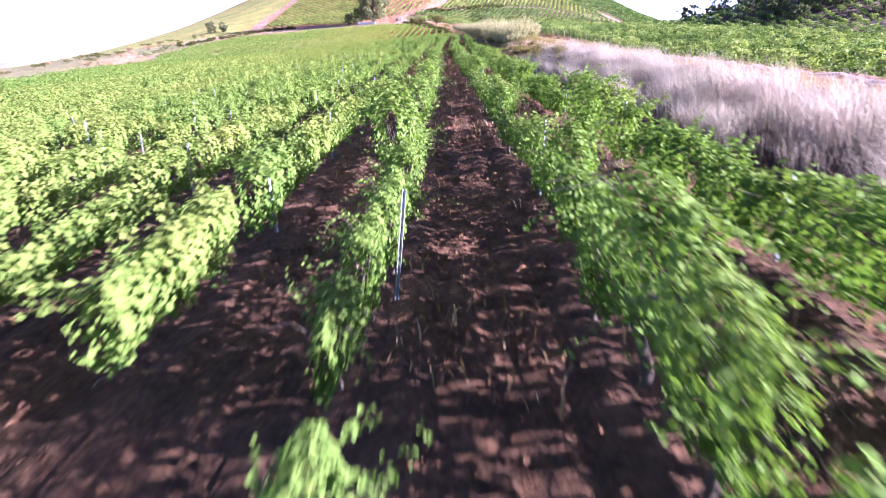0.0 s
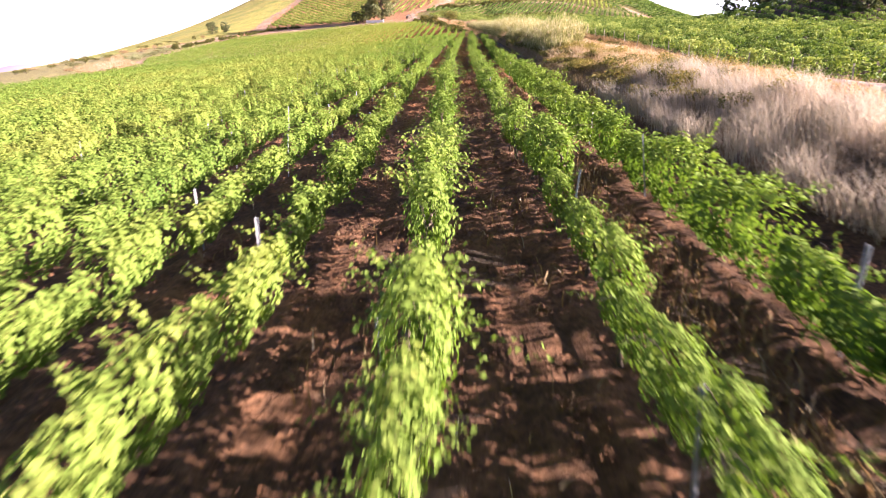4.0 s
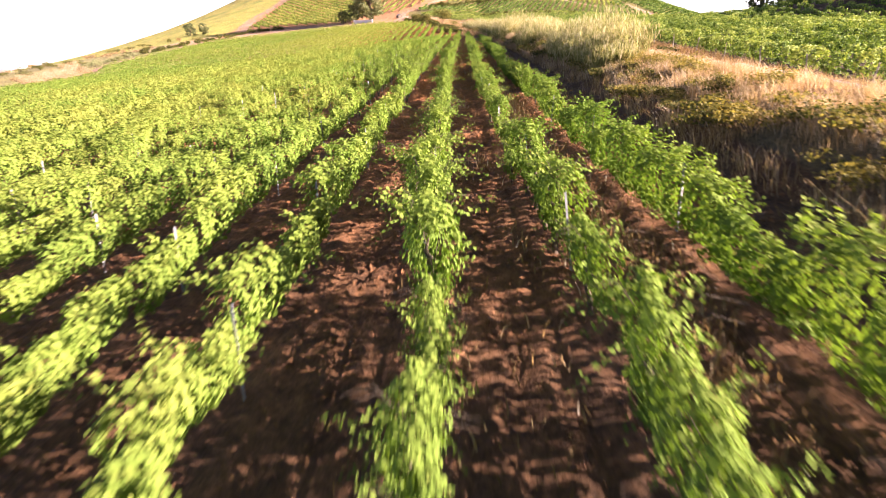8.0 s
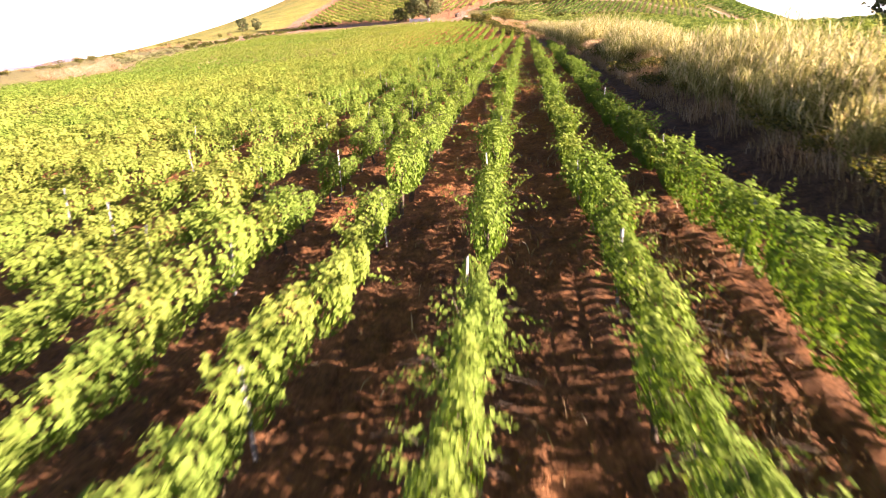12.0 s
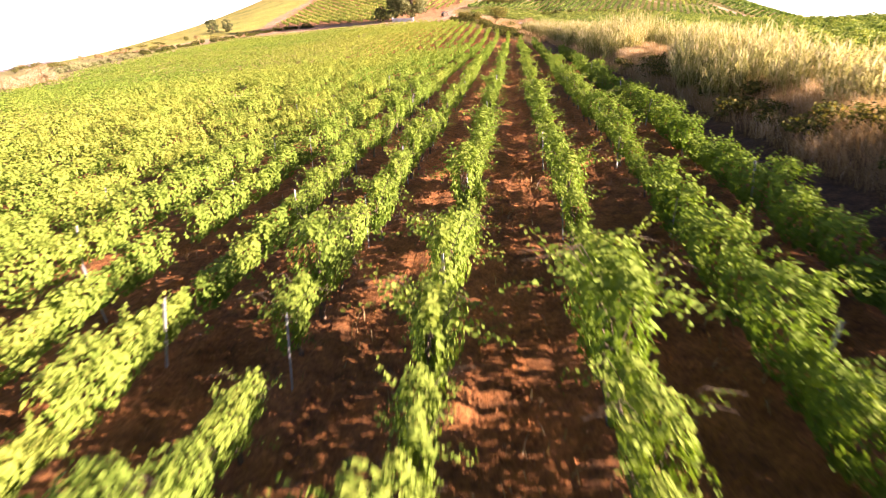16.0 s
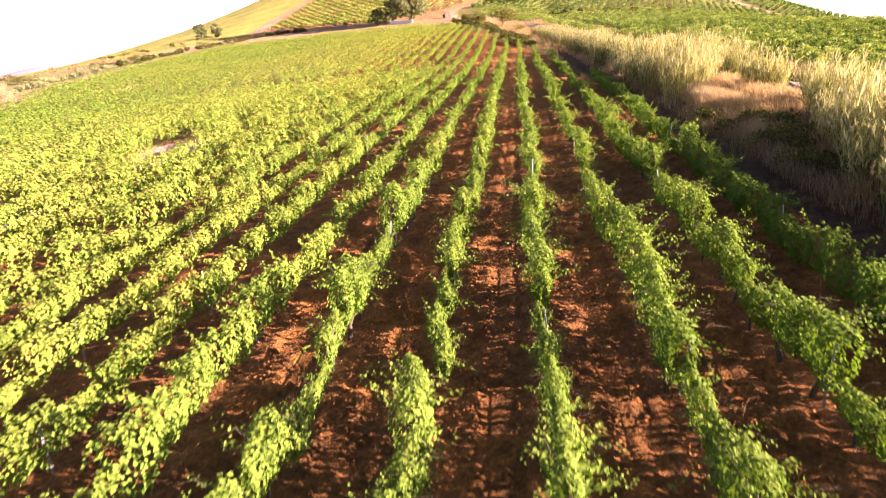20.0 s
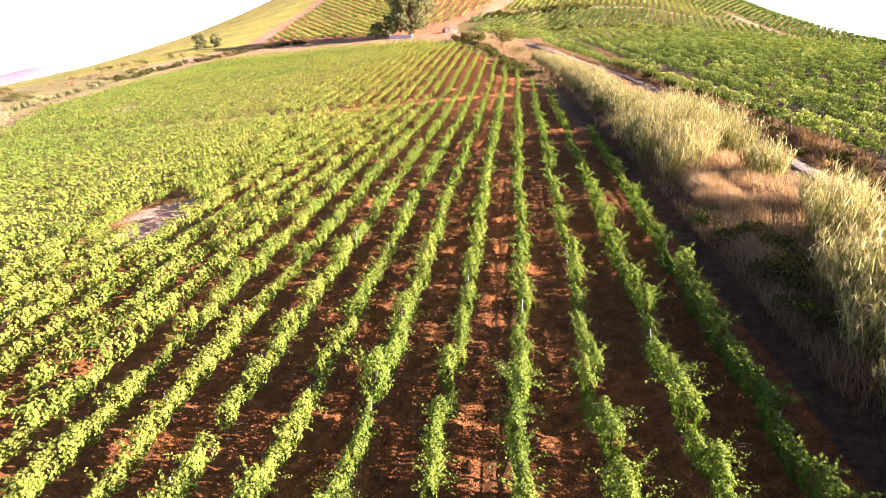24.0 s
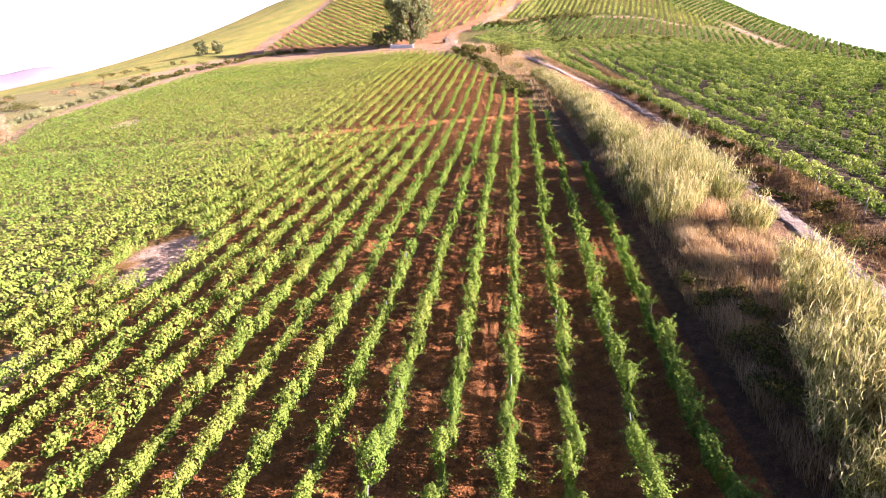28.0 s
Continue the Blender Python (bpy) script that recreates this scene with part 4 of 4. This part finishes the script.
for i in range(46):
    x, y = rng.uniform(-150, -104), rng.uniform(200, 330)
    if near_line(x, y, ROAD) > 3.0:
        shrub(x, y, rng.uniform(1.0, 3.0), rng.uniform(0.8, 2.0), 500 + i, SHRUB if i % 3 else STRAW, "dusty scrub on the slope beyond the road", 420, size=0.18, tone=0.45)


# ---- trees ----
def tree(x, y, tall, wide, seed, label, tone=0.5, count=2600, size=0.42, low=0.25):
    """A tapered trunk, forking limbs and a crown of many small leaf clumps with gaps."""
    r = np.random.default_rng(seed)
    t_ = tagged(new("tree"), label, "tree")
    t_.location = (x, y, float(height(x, y)) - 0.1)
    fork = tall * 0.3
    v, q = tube([(0, 0, 0), (0.02 * tall, 0, fork * 0.5), (0, 0.01 * tall, fork), (0.01 * tall, 0, tall * 0.6)], (tall * 0.03, tall * 0.024, tall * 0.02, tall * 0.008), 8)
    trunk = part("trunk", mesh("trunk", v, q, smooth=True), BARK, t_)
    heads = []
    for i in range(13):
        a, up = i * 2.4 + r.normal(0, 0.3), tall * r.uniform(low + 0.15, 0.92)
        d = wide * r.uniform(0.25, 0.8) * math.sin(math.pi * min(0.95, (up / tall - low) / (1.05 - low)) ** 0.8)
        head = np.array((math.cos(a) * d, math.sin(a) * d, up))
        heads.append(head)
        if i < 9:
            v, q = tube([(0, 0, fork * 0.8), tuple(head * (0.45, 0.45, 0.6) + (0, 0, fork * 0.25)), tuple(head)], (tall * 0.013, tall * 0.008, tall * 0.003), 5)
            part("limb", mesh("limb", v, q, smooth=True), BARK, trunk)
    m = 90 if count < 5000 else 320
    way = unit(r.normal(size=(m, 3))) * r.uniform(0.35, 1.0, (m, 1)) ** 0.4
    fill = way * np.array((wide * 0.72, wide * 0.72, tall * (0.48 - low / 2))) + (0, 0, tall * (0.5 + low / 2))
    fill[:, :2] *= (1 + 0.22 * np.sin(fill[:, 2] * 0.9 + 3 * np.arctan2(way[:, 1], way[:, 0])))[:, None]
    near_heads = np.array(heads)[r.integers(0, 13, m)] + r.normal(0, 1, (m, 3)) * np.array((wide * 0.2, wide * 0.2, tall * 0.07))
    sub = np.where(r.random((m, 1)) < 0.6, fill, near_heads)
    sub[:, 2] = np.maximum(sub[:, 2], tall * 0.06)
    c = sub[r.integers(0, m, count)]
    n = unit(r.normal(size=(count, 3)))
    p = c + n * r.uniform(0.2, 1, (count, 1)) * np.array((wide * 0.13, wide * 0.13, tall * 0.055))
    v, q, tn = leaves(r, p, n + r.normal(0, 0.6, n.shape), size * r.uniform(0.6, 1.3, count), np.clip(r.normal(tone, 0.2, count), 0, 1), False)
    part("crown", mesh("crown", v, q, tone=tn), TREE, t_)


tree(-34, 322, 25, 11.0, 400, "tall grey-green tree beside the earth road", 0.5, 26000, 0.5, 0.02)
tree(-41, 322, 8, 4.5, 401, "dark low tree beside the tall one", 0.25, 2000, 0.5, 0.08)
tree(-46, 323, 5.5, 3.2, 402, "dark low tree by the road", 0.25, 1400, 0.45, 0.08)
tree(-124, 347, 6.0, 3.6, 403, "small dark round tree on the grassy hill", 0.3, 2200, 0.45, 0.0)
tree(-118, 349, 5.4, 3.0, 404, "small dark tree on the grassy hill", 0.35, 1800, 0.45, 0.0)
rng = np.random.default_rng(75)
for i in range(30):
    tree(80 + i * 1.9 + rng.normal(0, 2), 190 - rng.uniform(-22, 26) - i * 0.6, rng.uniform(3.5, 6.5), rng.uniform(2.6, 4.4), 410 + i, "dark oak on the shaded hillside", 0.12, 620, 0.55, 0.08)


# ---- the whitewashed wall and the hut by the tall tree ----
def block(x0, x1, y0, y1, z0, z1, edge=0.04):
    bm = bmesh.new()
    bmesh.ops.create_cube(bm, size=1.0, matrix=Matrix.Translation(((x0 + x1) / 2, (y0 + y1) / 2, (z0 + z1) / 2)) @ Matrix.Diagonal((x1 - x0, y1 - y0, z1 - z0, 1)))
    bmesh.ops.bevel(bm, geom=bm.edges[:], offset=edge, segments=1, affect="EDGES")
    me = bpy.data.meshes.new("block")
    bm.to_mesh(me)
    bm.free()
    return me


def low_wall(x, y, long, turn):
    wall = tagged(new("garden_wall"), "low whitewashed wall beside the earth road", "wall")
    wall.matrix_world = pose(x, y, float(height(x, y)) - 0.2, 0, 0, turn)
    part("body", block(-long / 2, long / 2, -0.14, 0.14, 0, 1.25), LIME, wall)
    part("coping", block(-long / 2 - 0.05, long / 2 + 0.05, -0.2, 0.2, 1.25, 1.37), LIME, wall)
    for s in (-1, 1):
        part("pier", block(s * long / 2 - 0.2, s * long / 2 + 0.2, -0.23, 0.23, 0, 1.6), LIME, wall)


low_wall(-36.5, 316.5, 9.0, -24)


def shed(x, y, turn):
    """A small gabled field shed of dark boards with a tin roof and a plank door."""
    hut = tagged(new("shed"), "small dark board field shed in a pale clearing", "shed")
    hut.matrix_world = pose(x, y, float(height(x, y)) - 0.15, 0, 0, turn) @ Matrix.Scale(0.62, 4)
    for s in (-1, 1):
        part("side_wall", block(s * 1.5 - 0.06, s * 1.5 + 0.06, -1.5, 1.5, 0, 1.9), BARK, hut)
        gable = bmesh.new()
        ring = [gable.verts.new((px, s * 1.5, pz)) for px, pz in ((-1.44, 0), (1.44, 0), (1.44, 1.9), (0, 2.75), (-1.44, 1.9))]
        back = [gable.verts.new((v.co.x, v.co.y - s * 0.1, v.co.z)) for v in ring]
        gable.faces.new(ring), gable.faces.new(back[::-1])
        for i in range(5):
            gable.faces.new((ring[i], back[i], back[(i + 1) % 5], ring[(i + 1) % 5]))
        bmesh.ops.recalc_face_normals(gable, faces=gable.faces)
        me = bpy.data.meshes.new("gable_wall")
        gable.to_mesh(me)
        gable.free()
        wall = part("gable_wall", me, BARK, hut)
        if s < 0:
            part("door", block(-0.45, 0.45, -1.57, -1.505, 0.1, 1.85, 0.01), BARK, wall, "dark plank door")
        sheet = block(-0.95, 0.95, -1.75, 1.75, -0.03, 0.03, 0.01)
        sheet.transform(pose(s * 0.86, 0, 2.36, 0, s * 31, 0))
        part("roof", sheet, STAKE, hut, "grey tin roof sheet")


shed(-21.0, 319.0, 30)


# ---- the pale hills beyond the valley ----
def backdrop_hills():
    a = np.radians(np.linspace(-62, -24, 60))
    d = np.linspace(760, 1000, 10)
    ga, gd = np.meshgrid(a, d)
    x, y = np.sin(ga) * gd, 100 + np.cos(ga) * gd
    rise = np.clip(np.sin((gd - 760) / 240 * math.pi), 0, 1)
    z = -95 + rise * (62 + 9 * np.sin(ga * 16) + 4 * np.sin(ga * 47 + 1))
    i = (np.arange(9)[:, None] * 60 + np.arange(59)[None]).ravel()
    me = mesh("backdrop_hills", np.stack([x, y, z], 2).reshape(-1, 3), np.stack([i, i + 1, i + 61, i + 60], 1), smooth=True)
    # the haze of the distance is painted in as a pinkish base colour
    tagged(part("backdrop_hills", me, plain_material("hazy_far_hill", (0.26, 0.20, 0.245), (0.33, 0.265, 0.31), 0.01)), "hazy pale pinkish hills beyond the valley", "hills", kind="structure")


backdrop_hills()
